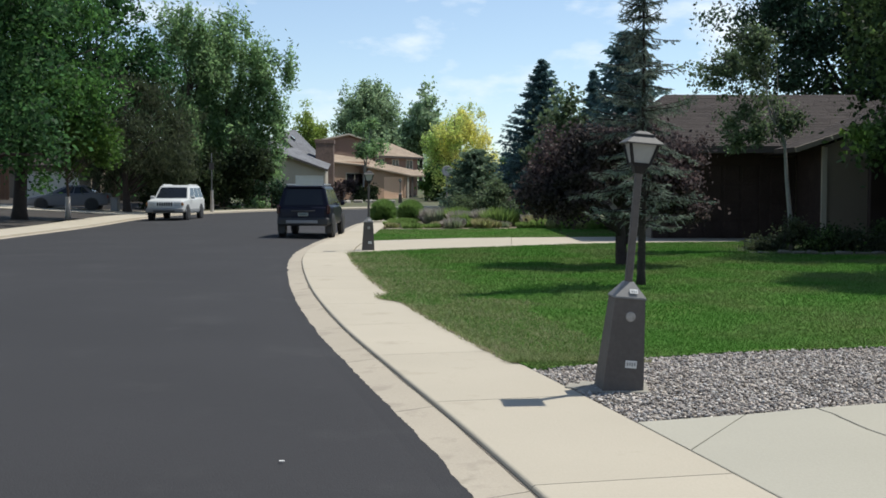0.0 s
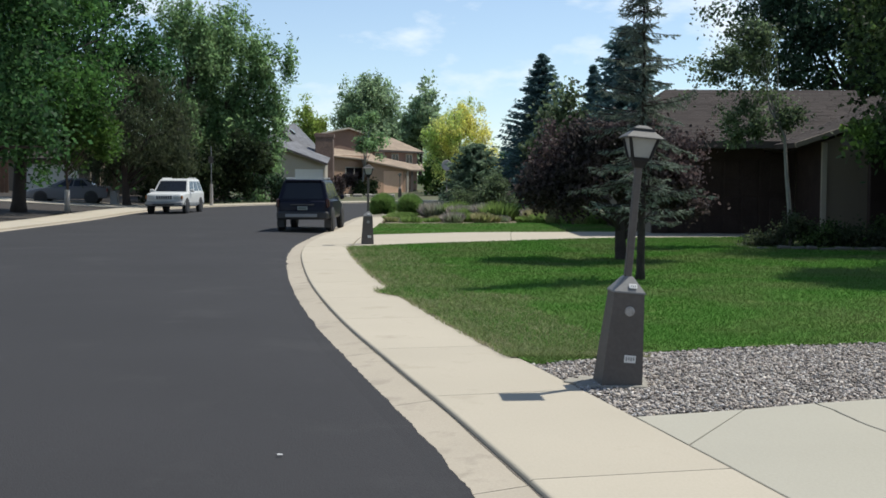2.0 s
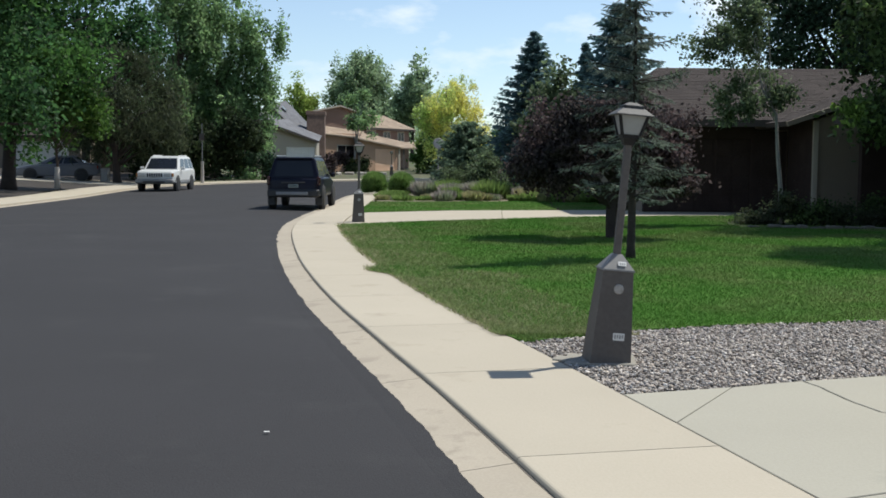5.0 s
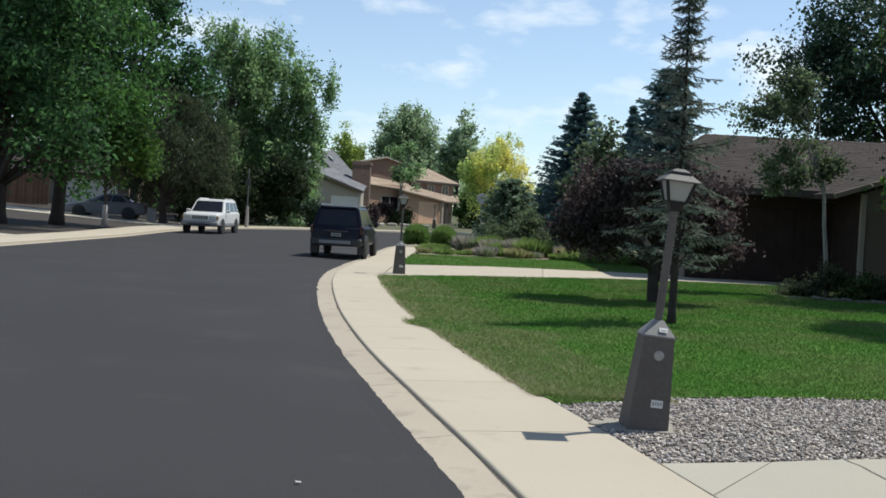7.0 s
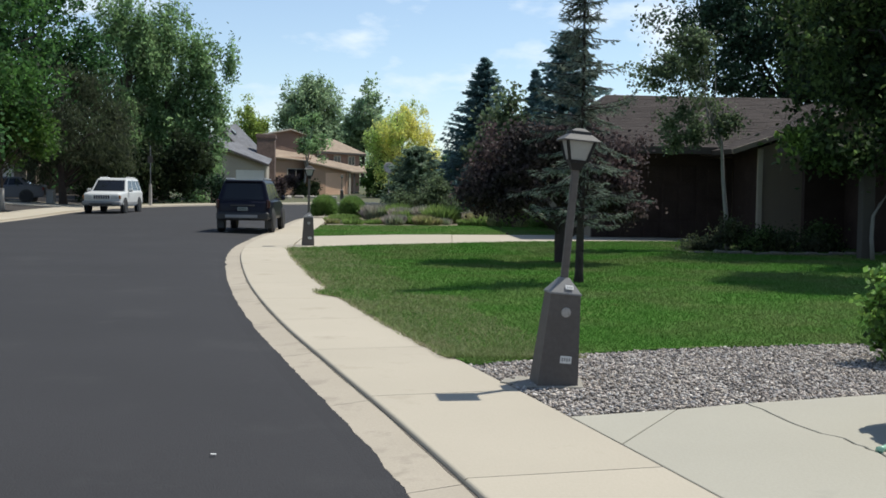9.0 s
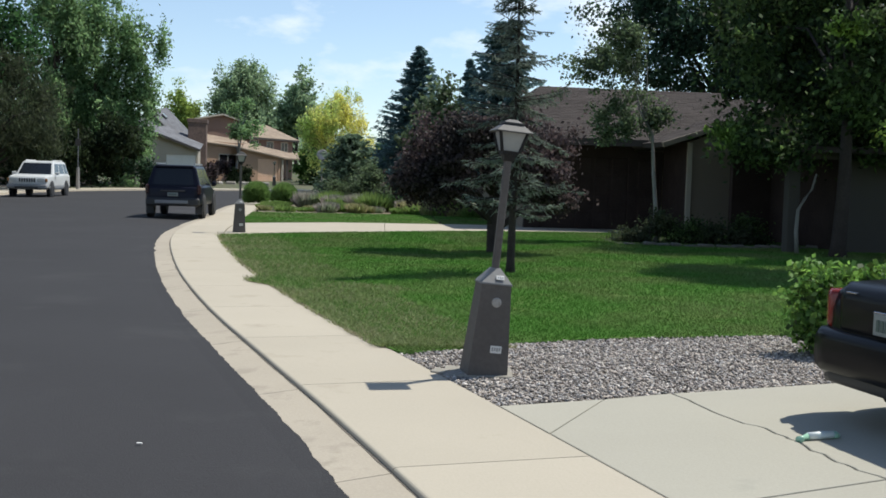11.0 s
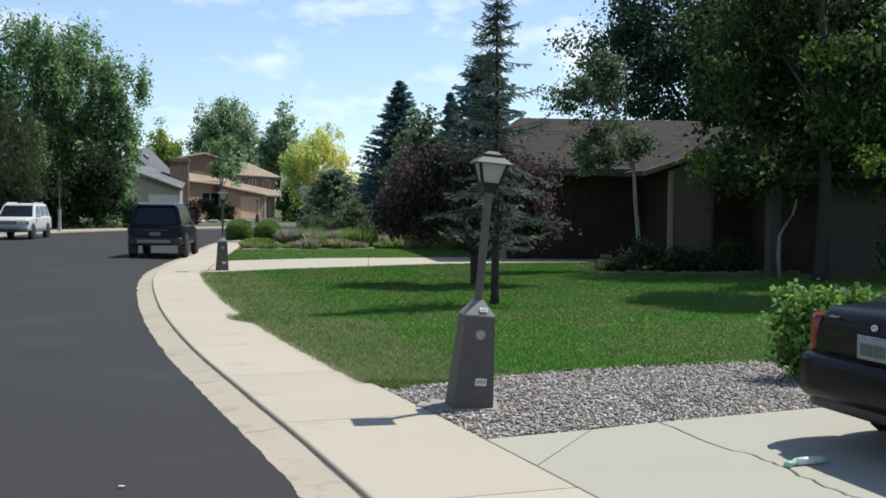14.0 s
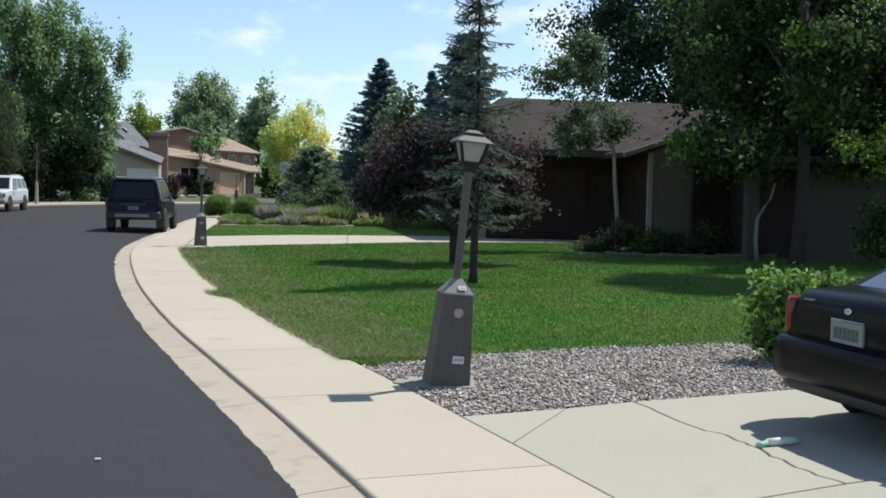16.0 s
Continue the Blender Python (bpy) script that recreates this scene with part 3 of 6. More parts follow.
def grass(name, poly, count, height, z, seed, mat, label, near=9.0):
    """Single blades, thicker on the near side."""
    rng = np.random.default_rng(seed)
    lo, hi = np.min(poly, 0), np.max(poly, 0)
    x = rng.uniform(lo[0], hi[0], count * 3)
    y = lo[1] + (hi[1] - lo[1]) * rng.uniform(0, 1, count * 3) ** 1.7
    keep = inside(x, y, poly)
    x, y = x[keep][:count], y[keep][:count]
    n = len(x)
    turn = rng.uniform(0, 2 * np.pi, n)
    wide = 0.0032 + 0.0003 * (y - near).clip(0)
    h = height * rng.uniform(0.5, 1.3, n)
    base = np.stack([x, y, np.full(n, z)], 1)
    side = np.stack([np.cos(turn), np.sin(turn), 0 * turn], 1) * wide[:, None]
    tip = base + np.stack([rng.normal(0, 1.0, n) * h, rng.normal(0, 1.0, n) * h, h], 1)
    ob = new(name, blades(name, np.stack([base - side, base + side, tip], 1), mat))
    return tagged(ob, label, "grass", kind="stuff")


grass("grass", LAWN, 620000, 0.034, LAWN_Z, 3, BLADE, "short green grass blades of the front lawn")
fringe = Buf()
for k in range(len(EDGE) - 1):
    (x0, y0), (x1, y1) = EDGE[k], EDGE[k + 1]
    w0, w1 = [0.045 + 0.05 * noise.noise((y * 3.3, 4, 4)) + 0.045 * noise.noise((y * 17, 4, 4)) for y in (y0, y1)]
    fringe.add([(x0 - w0, y0, PAVE_Z + 0.003), (x0 + 0.12, y0, LAWN_Z + 0.003), (x1 + 0.12, y1, LAWN_Z + 0.003), (x1 - w1, y1, PAVE_Z + 0.003)], [(0, 1, 2, 3)])
solid("lawn_fringe", fringe, FRINGE, "dry brown soil and thatch at the lawn's edge", "soil", kind="structure")
FRINGE_ZONE = [(x - 0.08, y) for x, y in EDGE] + [(x + 0.22 + 0.15 * noise.noise((y * 2.1, 6, 1)), y) for x, y in reversed(EDGE)]
grass("dry_grass", FRINGE_ZONE, 13000, 0.05, LAWN_Z, 5, STRAW_EDGE, "dry straw-coloured grass along the lawn's edge")
THIN_ZONE = [(x + 0.05, y) for x, y in EDGE] + [(x + 1.3 + 0.6 * noise.noise((y * 0.7, 9, 1)) + 0.3 * noise.noise((y * 2.9, 9, 1)), y) for x, y in reversed(EDGE)]
grass("dry_grass", THIN_ZONE, 22000, 0.036, LAWN_Z, 6, STRAW_EDGE, "thin straw-coloured blades among the lawn's drier margin")
grass("verge_grass", STRIP_LAWN, 30000, 0.04, LAWN_Z, 4, BLADE, "short green grass of the narrow lawn strip", 30)

# gravel bed between the lawn and the near driveway
DRIVE_EDGE = [(1.43, 7.93), (2.2, 8.16), (2.77, 8.36), (4.2, 8.8), (7, 9.65), (12, 11.1)]
GRAVEL = DRIVE_EDGE + [(12, 12.6), (7.0, 11.75), (4.4, 11.26), (2.9, 10.96), (2.0, 10.62), (1.5, 10.3), (0.98, 9.98), (1.18, 9.1)]
solid("gravel_bed", Buf().prism(GRAVEL, 0.0, 0.095), PEBBLE_BED, "bed of loose grey and tan gravel", "gravel bed", kind="structure")


def gravel():
    rng = np.random.default_rng(8)
    ico = bmesh.new()
    bmesh.ops.create_icosphere(ico, subdivisions=1, radius=1)
    v = np.array([p.co[:] for p in ico.verts])
    f = np.array([[q.index for q in p.verts] for p in ico.faces])
    ico.free()
    x, y = rng.uniform(0.9, 7.0, 98000), rng.uniform(7.9, 11.8, 98000)
    keep = inside(x, y, GRAVEL)
    x, y = x[keep][:41000], y[keep][:41000]
    n = len(x)
    size = rng.uniform(0.007, 0.0175, (n, 1)) * np.stack([rng.uniform(0.8, 1.6, n), rng.uniform(0.7, 1.1, n), rng.uniform(0.45, 0.8, n)], 1)
    turn = rng.uniform(0, 2 * np.pi, n)
    shape = v[None] * size[:, None] * rng.uniform(0.6, 1.25, (n, len(v), 1))
    tilt = rng.normal(0, 0.35, n)
    cx, sx = np.cos(tilt)[:, None], np.sin(tilt)[:, None]
    a = np.stack([shape[..., 0] * cx - shape[..., 2] * sx, shape[..., 1], shape[..., 0] * sx + shape[..., 2] * cx], -1)
    c, s = np.cos(turn)[:, None], np.sin(turn)[:, None]
    p = np.stack([a[..., 0] * c - a[..., 1] * s + x[:, None], a[..., 0] * s + a[..., 1] * c + y[:, None], a[..., 2] + 0.1 + rng.uniform(0, 0.022, (n, 1))], -1)
    me = bpy.data.meshes.new("gravel")
    verts = p.reshape(-1, 3)
    faces = (f[None] + (np.arange(n) * len(v))[:, None, None]).reshape(-1, 3)
    me.vertices.add(len(verts))
    me.vertices.foreach_set("co", verts.astype(np.float32).ravel())
    me.loops.add(faces.size)
    me.loops.foreach_set("vertex_index", faces.astype(np.int32).ravel())
    me.polygons.add(len(faces))
    me.polygons.foreach_set("loop_start", np.arange(0, faces.size, 3, dtype=np.int32))
    me.materials.append(PEBBLE)
    me.update(calc_edges=True)
    return tagged(new("gravel", me), "loose rounded grey, tan and brown gravel stones", "gravel", kind="stuff")


gravel()

# near driveway: slabs parted by joints and one wandering crack
driveway = thing("driveway", "pale concrete driveway with joints and a crack", "driveway", kind="structure")
solid("driveway_base", Buf().prism([(1.5, 3.4), (30, 9.5), (30, 16.0), (12, 11.0), (1.5, 7.9)], -0.02, 0.085), KERB_DIRT, "dark soil under the driveway joints", "ground", kind="structure")
CRACK = [(2.74, 8.345), (2.78, 8.12), (2.80, 7.77), (2.86, 7.46), (2.96, 7.27), (2.97, 7.05), (3.01, 6.93), (3.0, 6.72), (3.02, 6.47), (3.05, 6.3), (3.11, 6.135)]
CRACK = [(x + 0.03 * noise.noise((y * 9, 2, 2)) + 0.015 * noise.noise((y * 31, 5, 2)), y) for a, b in zip(CRACK, CRACK[1:]) for x, y in [(a[0] + (b[0] - a[0]) * k / 3, a[1] + (b[1] - a[1]) * k / 3) for k in range(3)]] + [CRACK[-1]]


def shifted(pts, dx, dy=0.0):
    return [(x + dx, y + dy) for x, y in pts]


PAVE_EDGE = [p for p in offset(KERB, 1.108) if 0 < p.y < 12]


def beside(y):
    """The point of the pavement's inner edge at a given y."""
    for a, b in zip(PAVE_EDGE, PAVE_EDGE[1:]):
        if a.y <= y <= b.y:
            return (a.x + (b.x - a.x) * (y - a.y) / (b.y - a.y), y)


slabs = [
    [beside(7.91), beside(7.53), beside(7.15), (2.19, 8.135)],
    [*[beside(y) for y in (7.138, 6.75, 6.34, 6.0, 5.665)], *shifted([(3.11, 6.135)], -0.004, -0.006), *shifted(list(reversed(CRACK)), -0.008), (2.198, 8.137)],
    [*shifted(CRACK, 0.008), (3.6, 6.3), (6.2, 7.12), (6.2, 9.4), (4.2, 8.78)],
    [*[beside(y) for y in (5.65, 5.3, 5.0, 4.6, 4.2, 3.8, 3.55, 3.2, 2.9)], (6.2, 4.2), (6.2, 7.105), (3.12, 6.12)],
    [(6.21, 4.2), (12, 6.2), (12, 11.05), (6.21, 9.4)],
    [(12.01, 6.2), (29, 11.6), (29, 15.6), (12.01, 11.06)],
]


def ccw(p):
    return p if sum(a[0] * b[1] - b[0] * a[1] for a, b in zip(p, p[1:] + p[:1])) > 0 else p[::-1]


for s in slabs:
    part("slab", Buf().prism(ccw(s), 0.02, PAVE_Z, 0.004), DRIVE, driveway)

# the second driveway, to the brown garage, with a kerb-like shaded edge
drive2 = thing("driveway_garage", "pale concrete driveway leading to the brown garage", "driveway", kind="structure")
line_n = [(-1.5, 26.6), (0.3, 28.2), (2.4, 29.3), (4.8, 30.6), (9.0, 31.4), (11.05, 31.5)]
line_f = [(-1.49, 32.3), (1.0, 33.85), (2.8, 34.3), (4.8, 34.6), (9.0, 34.9), (11.05, 34.9)]
for i in range(5):
    a, b, c, d = line_n[i], line_n[i + 1], line_f[i + 1], line_f[i]
    part("slab", Buf().prism([(a[0] + 0.01, a[1]), b, c, (d[0] + 0.01, d[1])], 0.0, 0.125 + 0.004 * (i % 2), 0.004), CONCRETE, drive2)

# driveways across the road
for name, y0, y1, lab in (("driveway_across", 60.5, 65.5, "pale driveway of the house across the road"), ("driveway_corner", 35.0, 39.0, "pale driveway at the road's far side")):
    b = Buf()
    for k in range(12):
        x0, x1 = -14.6 - k * 1.6, -14.6 - (k + 1) * 1.6
        sk = 0.1 * k
        b.prism([(x1, y0 + sk + 0.1), (x0, y0 + sk), (x0, y1 + sk), (x1, y1 + sk + 0.1)], -0.1, 0.13, lift=ground_z)
    solid(name, b, CONCRETE, lab, "driveway", kind="structure")
YARD = [(-50, 24), (-14.8, 24), (-14.6, 36), (-14.8, 45), (-15.2, 55), (-14.8, 62), (-12.0, 69.2), (-7, 75), (-30, 110), (-50, 110)]
b = Buf()
for i in range(18):
    for j in range(24):
        x0, y0 = -50 + 2 * i, 24 + 3.2 * j
        if inside(np.array([x0 + 1.0]), np.array([y0 + 1.6]), YARD)[0] and x0 < -15:
            b.add([(x, y, ground_z(x, y) + 0.08) for x, y in ((x0, y0), (x0 + 2, y0), (x0 + 2, y0 + 3.2), (x0, y0 + 3.2))], [(0, 1, 2, 3)])
# tree shade over this yard is put into the soil colour
solid("yard_soil", b, SOIL, "bare soil and mulch under the trees, darkened for their shade", "soil", kind="structure")


# ---- trees ----
def crown_clumps(rng, blobs, count, shell=0.5):
    """Centres of leaf clumps, gathered in lobes that stand out of the crown and leave gaps."""
    blobs = np.array(blobs, float)
    vol = np.prod(blobs[:, 3:6], 1)
    lobes = max(5, count // 9)
    pick = rng.choice(len(blobs), lobes, p=vol / vol.sum())
    d = unit(rng.normal(size=(lobes, 3)))
    r = shell + (1 - shell) * rng.uniform(0, 1, lobes) ** 0.7
    mid = blobs[pick, :3] + d * r[:, None] * blobs[pick, 3:6]
    size = blobs[pick, 3:6] * rng.uniform(0.16, 0.34, (lobes, 1))
    own = rng.integers(0, lobes, count)
    return mid[own] + rng.normal(size=(count, 3)) * size[own] * np.array([0.8, 0.8, 1.15])


def tree(name, label, base, height, blobs, leaf_mat, bark, clumps=160, per=90, clump_r=0.55, leaf=0.22, trunk_r=0.18, seed=1, limbs=22, lean=(0, 0), shell=0.5, width=0.6, droop=0.3, bare=None, span=9.0, stem=None, stretch=(1, 1, 0.75)):
    """A tapered trunk, limbs to the clumps of the crown, and a ragged crown of single leaves. Blobs are relative to the base."""
    rng = np.random.default_rng(seed)
    z0 = ground_z(base[0], base[1]) + 0.02 if len(base) == 2 else base[2]
    ob = thing(name, label, "tree", pose(base[0], base[1], z0))
    cl = crown_clumps(rng, blobs, clumps, shell)
    wood = Buf()
    top = height * 0.82
    spine = [Vector((lean[0] * (t ** 1.4) + 0.06 * math.sin(5 * t + seed) * height / 6, lean[1] * t, top * t)) for t in (0, 0.05, 0.2, 0.4, 0.6, 0.8, 1)]
    if stem:
        spine, top = [Vector(p) for p in stem], stem[-1][2]
    wood.tube(spine, [trunk_r * s for s in (1.45, 1.1, 0.95, 0.78, 0.58, 0.36, 0.12)], 9)
    near = np.flatnonzero(np.hypot(cl[:, 0], cl[:, 1]) < span)
    for c in cl[rng.choice(near, min(limbs, len(near)), replace=False)]:
        end = Vector(c)
        t = min(max((end.z / top) * 0.72 - 0.12, bare or 0.12), 0.9)
        i = 2 + (t - 0.2) / 0.2 if t > 0.2 else 1 + t / 0.2
        i = min(max(i, 1), 5.99)
        a = spine[int(i)].lerp(spine[int(i) + 1], i - int(i))
        mid = a.lerp(end, 0.5) + Vector((rng.normal(0, 0.12), rng.normal(0, 0.12), 0.12 * (end - a).length))
        r0 = trunk_r * (0.5 - 0.35 * t)
        wood.tube([a, a.lerp(mid, 0.6), mid, mid.lerp(end, 0.6), end], [r0, r0 * 0.8, r0 * 0.55, r0 * 0.35, r0 * 0.12], 5)
    part("trunk", wood, bark, ob, smooth=True)
    spread = rng.uniform(0.55, 1.3, clumps)
    centres = np.repeat(cl, per, 0) + rng.normal(size=(clumps * per, 3)) * (np.repeat(spread, per) * clump_r)[:, None] * np.array(stretch) * 0.62
    centres[:, 2] = np.maximum(centres[:, 2], 0.05)
    part("crown", blades("crown", leaves_at(rng, centres, leaf, width, droop), leaf_mat), None, ob)
    return ob


def conifer(name, label, base, height, radius, leaf_mat, bark, seed=1, start=0.1, whorls=34, arms=9, twigs=26, needle=0.28, width=0.3, power=0.9, droop=0.25, rise=0.0, trunk_r=None, lean=(0, 0), thin=0.0):
    """A spruce: whorls of boughs round a straight stem, each bough clothed with flat sprays."""
    rng = np.random.default_rng(seed)
    z0 = ground_z(base[0], base[1]) + 0.02 if len(base) == 2 else base[2]
    ob = thing(name, label, "tree", pose(base[0], base[1], z0))
    wood = Buf()
    tr = trunk_r or height * 0.018
    wood.tube([(lean[0] * t, lean[1] * t, height * t) for t in (0, 0.03, 0.3, 0.6, 0.85, 0.99)], [tr * 1.3, tr, tr * 0.8, tr * 0.5, tr * 0.22, 0.008], 8)
    rows = []
    for w in range(whorls):
        t = start + (1 - start) * ((w + rng.uniform(-0.3, 0.3)) / whorls)
        t = min(max(t, start), 0.985)
        reach = radius * (1 - (t - start) / (1 - start)) ** power + 0.03 * height * 0.35
        for k in range(max(3, round(arms * (1 - 0.45 * t)))):
            if rng.uniform() < thin * (1.2 - t):
                continue
            az = 2 * math.pi * (k + rng.uniform(-0.4, 0.4)) / arms + w * 1.1
            long = reach * rng.uniform(0.55, 1.12)
            root = np.array([lean[0] * t, lean[1] * t, height * t])
            out_dir = np.array([math.cos(az), math.sin(az), 0])
            s = np.linspace(0.1, 1, twigs)
            line = root + out_dir * (long * s)[:, None] + np.array([0, 0, 1]) * (long * (rise * s - droop * s ** 1.6 + 0.12 * np.maximum(s - 0.7, 0)))[:, None]
            if long > 0.25:
                m = line[[0, twigs // 2, -1]]
                wood.tube([root, *m], [tr * 0.3 * (1 - t) + 0.006, tr * 0.2 * (1 - t) + 0.005, tr * 0.12 * (1 - t) + 0.004, 0.003], 4)
            side = np.array([-math.sin(az), math.cos(az), 0])
            sway = rng.uniform(-1, 1, twigs)
            ahead = out_dir * 0.8 + np.array([0, 0, -0.25])
            a = unit(side * sway[:, None] * 1.1 + ahead + rng.normal(0, 0.25, (twigs, 3)))
            b = unit(np.cross(a, rng.normal(size=(twigs, 3))))
            size = (needle * rng.uniform(0.6, 1.3, twigs) * (0.8 + 0.2 * (1 - t)))[:, None]
            at = line + side * (sway * 0.16 * long * (1 - s * 0.6))[:, None] + rng.normal(0, 0.03, (twigs, 3))
            rows.append(np.stack([at - a * size * 0.5, at + b * size * width * 0.5, at + a * size * 0.5, at - b * size * width * 0.5], 1))
    part("trunk", wood, bark, ob, smooth=True)
    part("needle_crown", blades("needle_crown", np.concatenate(rows), leaf_mat), None, ob)
    return ob


def lawn_spruce(label, base, height, seed):
    """A sparse young spruce: upswept boughs hung with short bottle-brush twigs, bare gaps between the whorls."""
    rng = np.random.default_rng(seed)
    ob = thing("spruce", label, "tree", pose(base[0], base[1], LAWN_Z - 0.01))
    wood = Buf()
    wood.tube([(0.02 * math.sin(4 * t), 0, height * t) for t in (0, 0.03, 0.25, 0.5, 0.75, 0.99)], [0.085, 0.066, 0.052, 0.034, 0.016, 0.005], 8)
    starts, ways, longs = [], [], []
    z = 0.95
    while z < height - 0.1:
        t = z / height
        reach = np.interp(z, [0.9, 1.5, 2.3, 2.9, 3.4, 4.0, height], [0.75, 0.95, 0.92, 0.72, 0.48, 0.32, 0.12])
        for k in range(int(rng.integers(5, 8) if z < 2.4 else rng.integers(6, 10))):
            az = rng.uniform(0, 2 * math.pi)
            long = reach * rng.uniform(0.4, 1.15)
            out_dir = Vector((math.cos(az), math.sin(az), 0))
            side = Vector((-out_dir.y, out_dir.x, 0))
            root = Vector((0, 0, z + rng.uniform(-0.05, 0.05)))
            sag = rng.uniform(0.0, 0.28) if z < 1.4 else rng.uniform(0.2, 0.55) if z < 2.4 else rng.uniform(-0.1, 0.35)
            steps = max(4, int(long / 0.055))
            line = [root + out_dir * (long * u) + Vector((0, 0, long * (0.12 * u - sag * u ** 1.5 + 0.22 * max(u - 0.72, 0)))) for u in (i / steps for i in range(steps + 1))]
            wood.tube(line[::max(1, steps // 4)] + [line[-1]], [0.012 * (1 - t) + 0.004] * (len(line[::max(1, steps // 4)])) + [0.003], 4)
            for i, p in enumerate(line[1:], 1):
                u = i / steps
                for sgn in (-1, 1):
                    if u < 0.22 and rng.uniform() < 0.6 or rng.uniform() < 0.12:
                        continue
                    d = side * sgn * rng.uniform(0.4, 1.0) + out_dir * rng.uniform(0.3, 0.9) + Vector((0, 0, -rng.uniform(0.2, 0.9) if z > 2.6 else -rng.uniform(0.0, 0.9)))
                    starts.append(p)
                    ways.append(d.normalized())
                    longs.append(rng.uniform(0.08, 0.2) * (1.15 - 0.5 * u))
            starts.append(line[-1])
            ways.append((line[-1] - line[-2]).normalized())
            longs.append(0.1)
        z += rng.uniform(0.1, 0.2)
    for _ in range(420):
        az, h = rng.uniform(0, 2 * math.pi), rng.uniform(1.6, height)
        d = Vector((math.cos(az), math.sin(az), rng.uniform(-1.6, -0.2) if h < height - 0.3 else 1.2))
        starts.append(Vector((0, 0, h)))
        ways.append(d.normalized())
        longs.append(rng.uniform(0.1, 0.24))
    o, w, l = np.array(starts), np.array(ways), np.array(longs)
    part("trunk", wood, BARK_DARK, ob, smooth=True)
    rows = []
    a = unit(np.cross(w, rng.normal(size=w.shape)))
    b = np.cross(w, a)
    thick = 0.011
    mid, tip = o + w * (l * 0.55)[:, None], o + w * l[:, None]
    for p, q in ((a, b), (b, -a)):
        rows.append(np.stack([o, mid + p * thick, tip, mid - p * thick], 1))
    per = 20
    at = np.repeat(o, per, 0) + np.repeat(w, per, 0) * (np.repeat(l, per) * rng.uniform(0.05, 1, len(o) * per))[:, None]
    out_way = unit(np.repeat(w, per, 0) * 0.8 + rng.normal(size=(len(at), 3)) * 0.75)
    wide = unit(np.cross(out_way, rng.normal(size=at.shape))) * 0.0035
    long = 0.03 * rng.uniform(0.7, 1.3, (len(at), 1))
    rows.append(np.stack([at - wide, at + out_way * long * 0.5 - wide, at + out_way * long, at + wide], 1))
    part("needle_crown", blades("needle_crown", np.concatenate(rows), NEEDLE_NEAR), None, ob)
    return ob


# across the road
tree("tree", "tall deep green broadleaf tree shading the yard", (-18.6, 47), 14, [(0, 0, 8.5, 4.6, 4.6, 5.5), (1.6, -1, 4.3, 3.2, 3.0, 2.4), (-3, 0, 6, 3.5, 3.5, 3)], LEAF_DEEP, BARK_DARK, 330, 95, 0.8, 0.24, 0.32, 11, 30)
tree("tree", "tall deep green broadleaf tree beside the driveway", (-17.6, 51), 13, [(0.5, 0, 7.5, 3.6, 4, 4.6), (1.2, 0, 4.6, 2.6, 2.6, 2)], LEAF_MAPLE, BARK_DARK, 260, 90, 0.75, 0.24, 0.28, 12, 26)
tree("tree", "airy dark green tree behind the driveway", (-19.5, 69), 14.5, [(0, 0, 10.5, 3.0, 3, 4.0), (1.3, 0, 7, 2.6, 2.6, 3.5)], LEAF_DEEP, BARK_DARK, 170, 70, 0.8, 0.3, 0.25, 13, 30)
young = tree("tree", "young street tree with fresh green leaves and a wrapped thin trunk", (-16.2, 53.2), 5.6, [(0.3, 0, 3.9, 1.7, 1.7, 1.4), (1.2, 0.3, 3.3, 1.3, 1.3, 0.9), (-1.0, 0, 3.2, 1.0, 1.0, 0.7)], LEAF_FRESH, BARK, 110, 70, 0.45, 0.2, 0.07, 14, 16)
part("trunk_wrap", Buf().tube([(0, 0, 0.02), (0, 0, 0.55), (0.01, 0, 1.1)], [0.15, 0.125, 0.115], 10), POST_PALE, young, "pale wrap round the young trunk", True)
tree("tree", "drooping olive-brown juniper behind the white car", (-16.3, 64), 8.6, [(0, 0, 6.2, 1.9, 1.9, 2.3), (0.3, 0, 4.0, 2.9, 2.6, 2.3), (1.6, 0, 3.4, 2.0, 1.8, 1.5)], LEAF_OLIVE, BARK_DARK, 230, 110, 0.6, 0.34, 0.2, 15, 20, width=0.16, droop=1.2)
tree("tree", "large cottonwood with grey-green leaves", (-15.6, 78), 14, [(0, 0, 8.5, 2.9, 3.2, 4.0), (-0.8, 0, 5, 3.0, 3.2, 3.5), (0.5, 0, 11.4, 1.5, 1.6, 1.8)], LEAF_COTTON, BARK, 330, 72, 0.6, 0.3, 0.3, 16, 26, width=0.4, droop=-0.6, stretch=(0.62, 0.62, 1.5))
tree("tree", "large bushy cottonwood by the bend of the road", (-13.4, 80), 14.2, [(0, 0, 8.5, 2.6, 3.2, 4.2), (0.9, 0, 4.2, 2.4, 2.8, 3.2), (0.8, 0, 11.2, 1.4, 1.8, 1.7), (1.9, 0, 7.5, 1.7, 2, 2.6), (3.9, 0, 8.4, 1.3, 1.5, 2.6), (2.6, 0, 8.6, 1.1, 1.5, 2.3), (2.2, 0, 11.0, 0.9, 1.2, 1.3), (3.2, 0, 4.4, 0.9, 1.5, 2.0)], LEAF_COTTON, BARK, 440, 76, 0.6, 0.3, 0.3, 17, 26, width=0.4, droop=-0.6, stretch=(0.62, 0.62, 1.5))
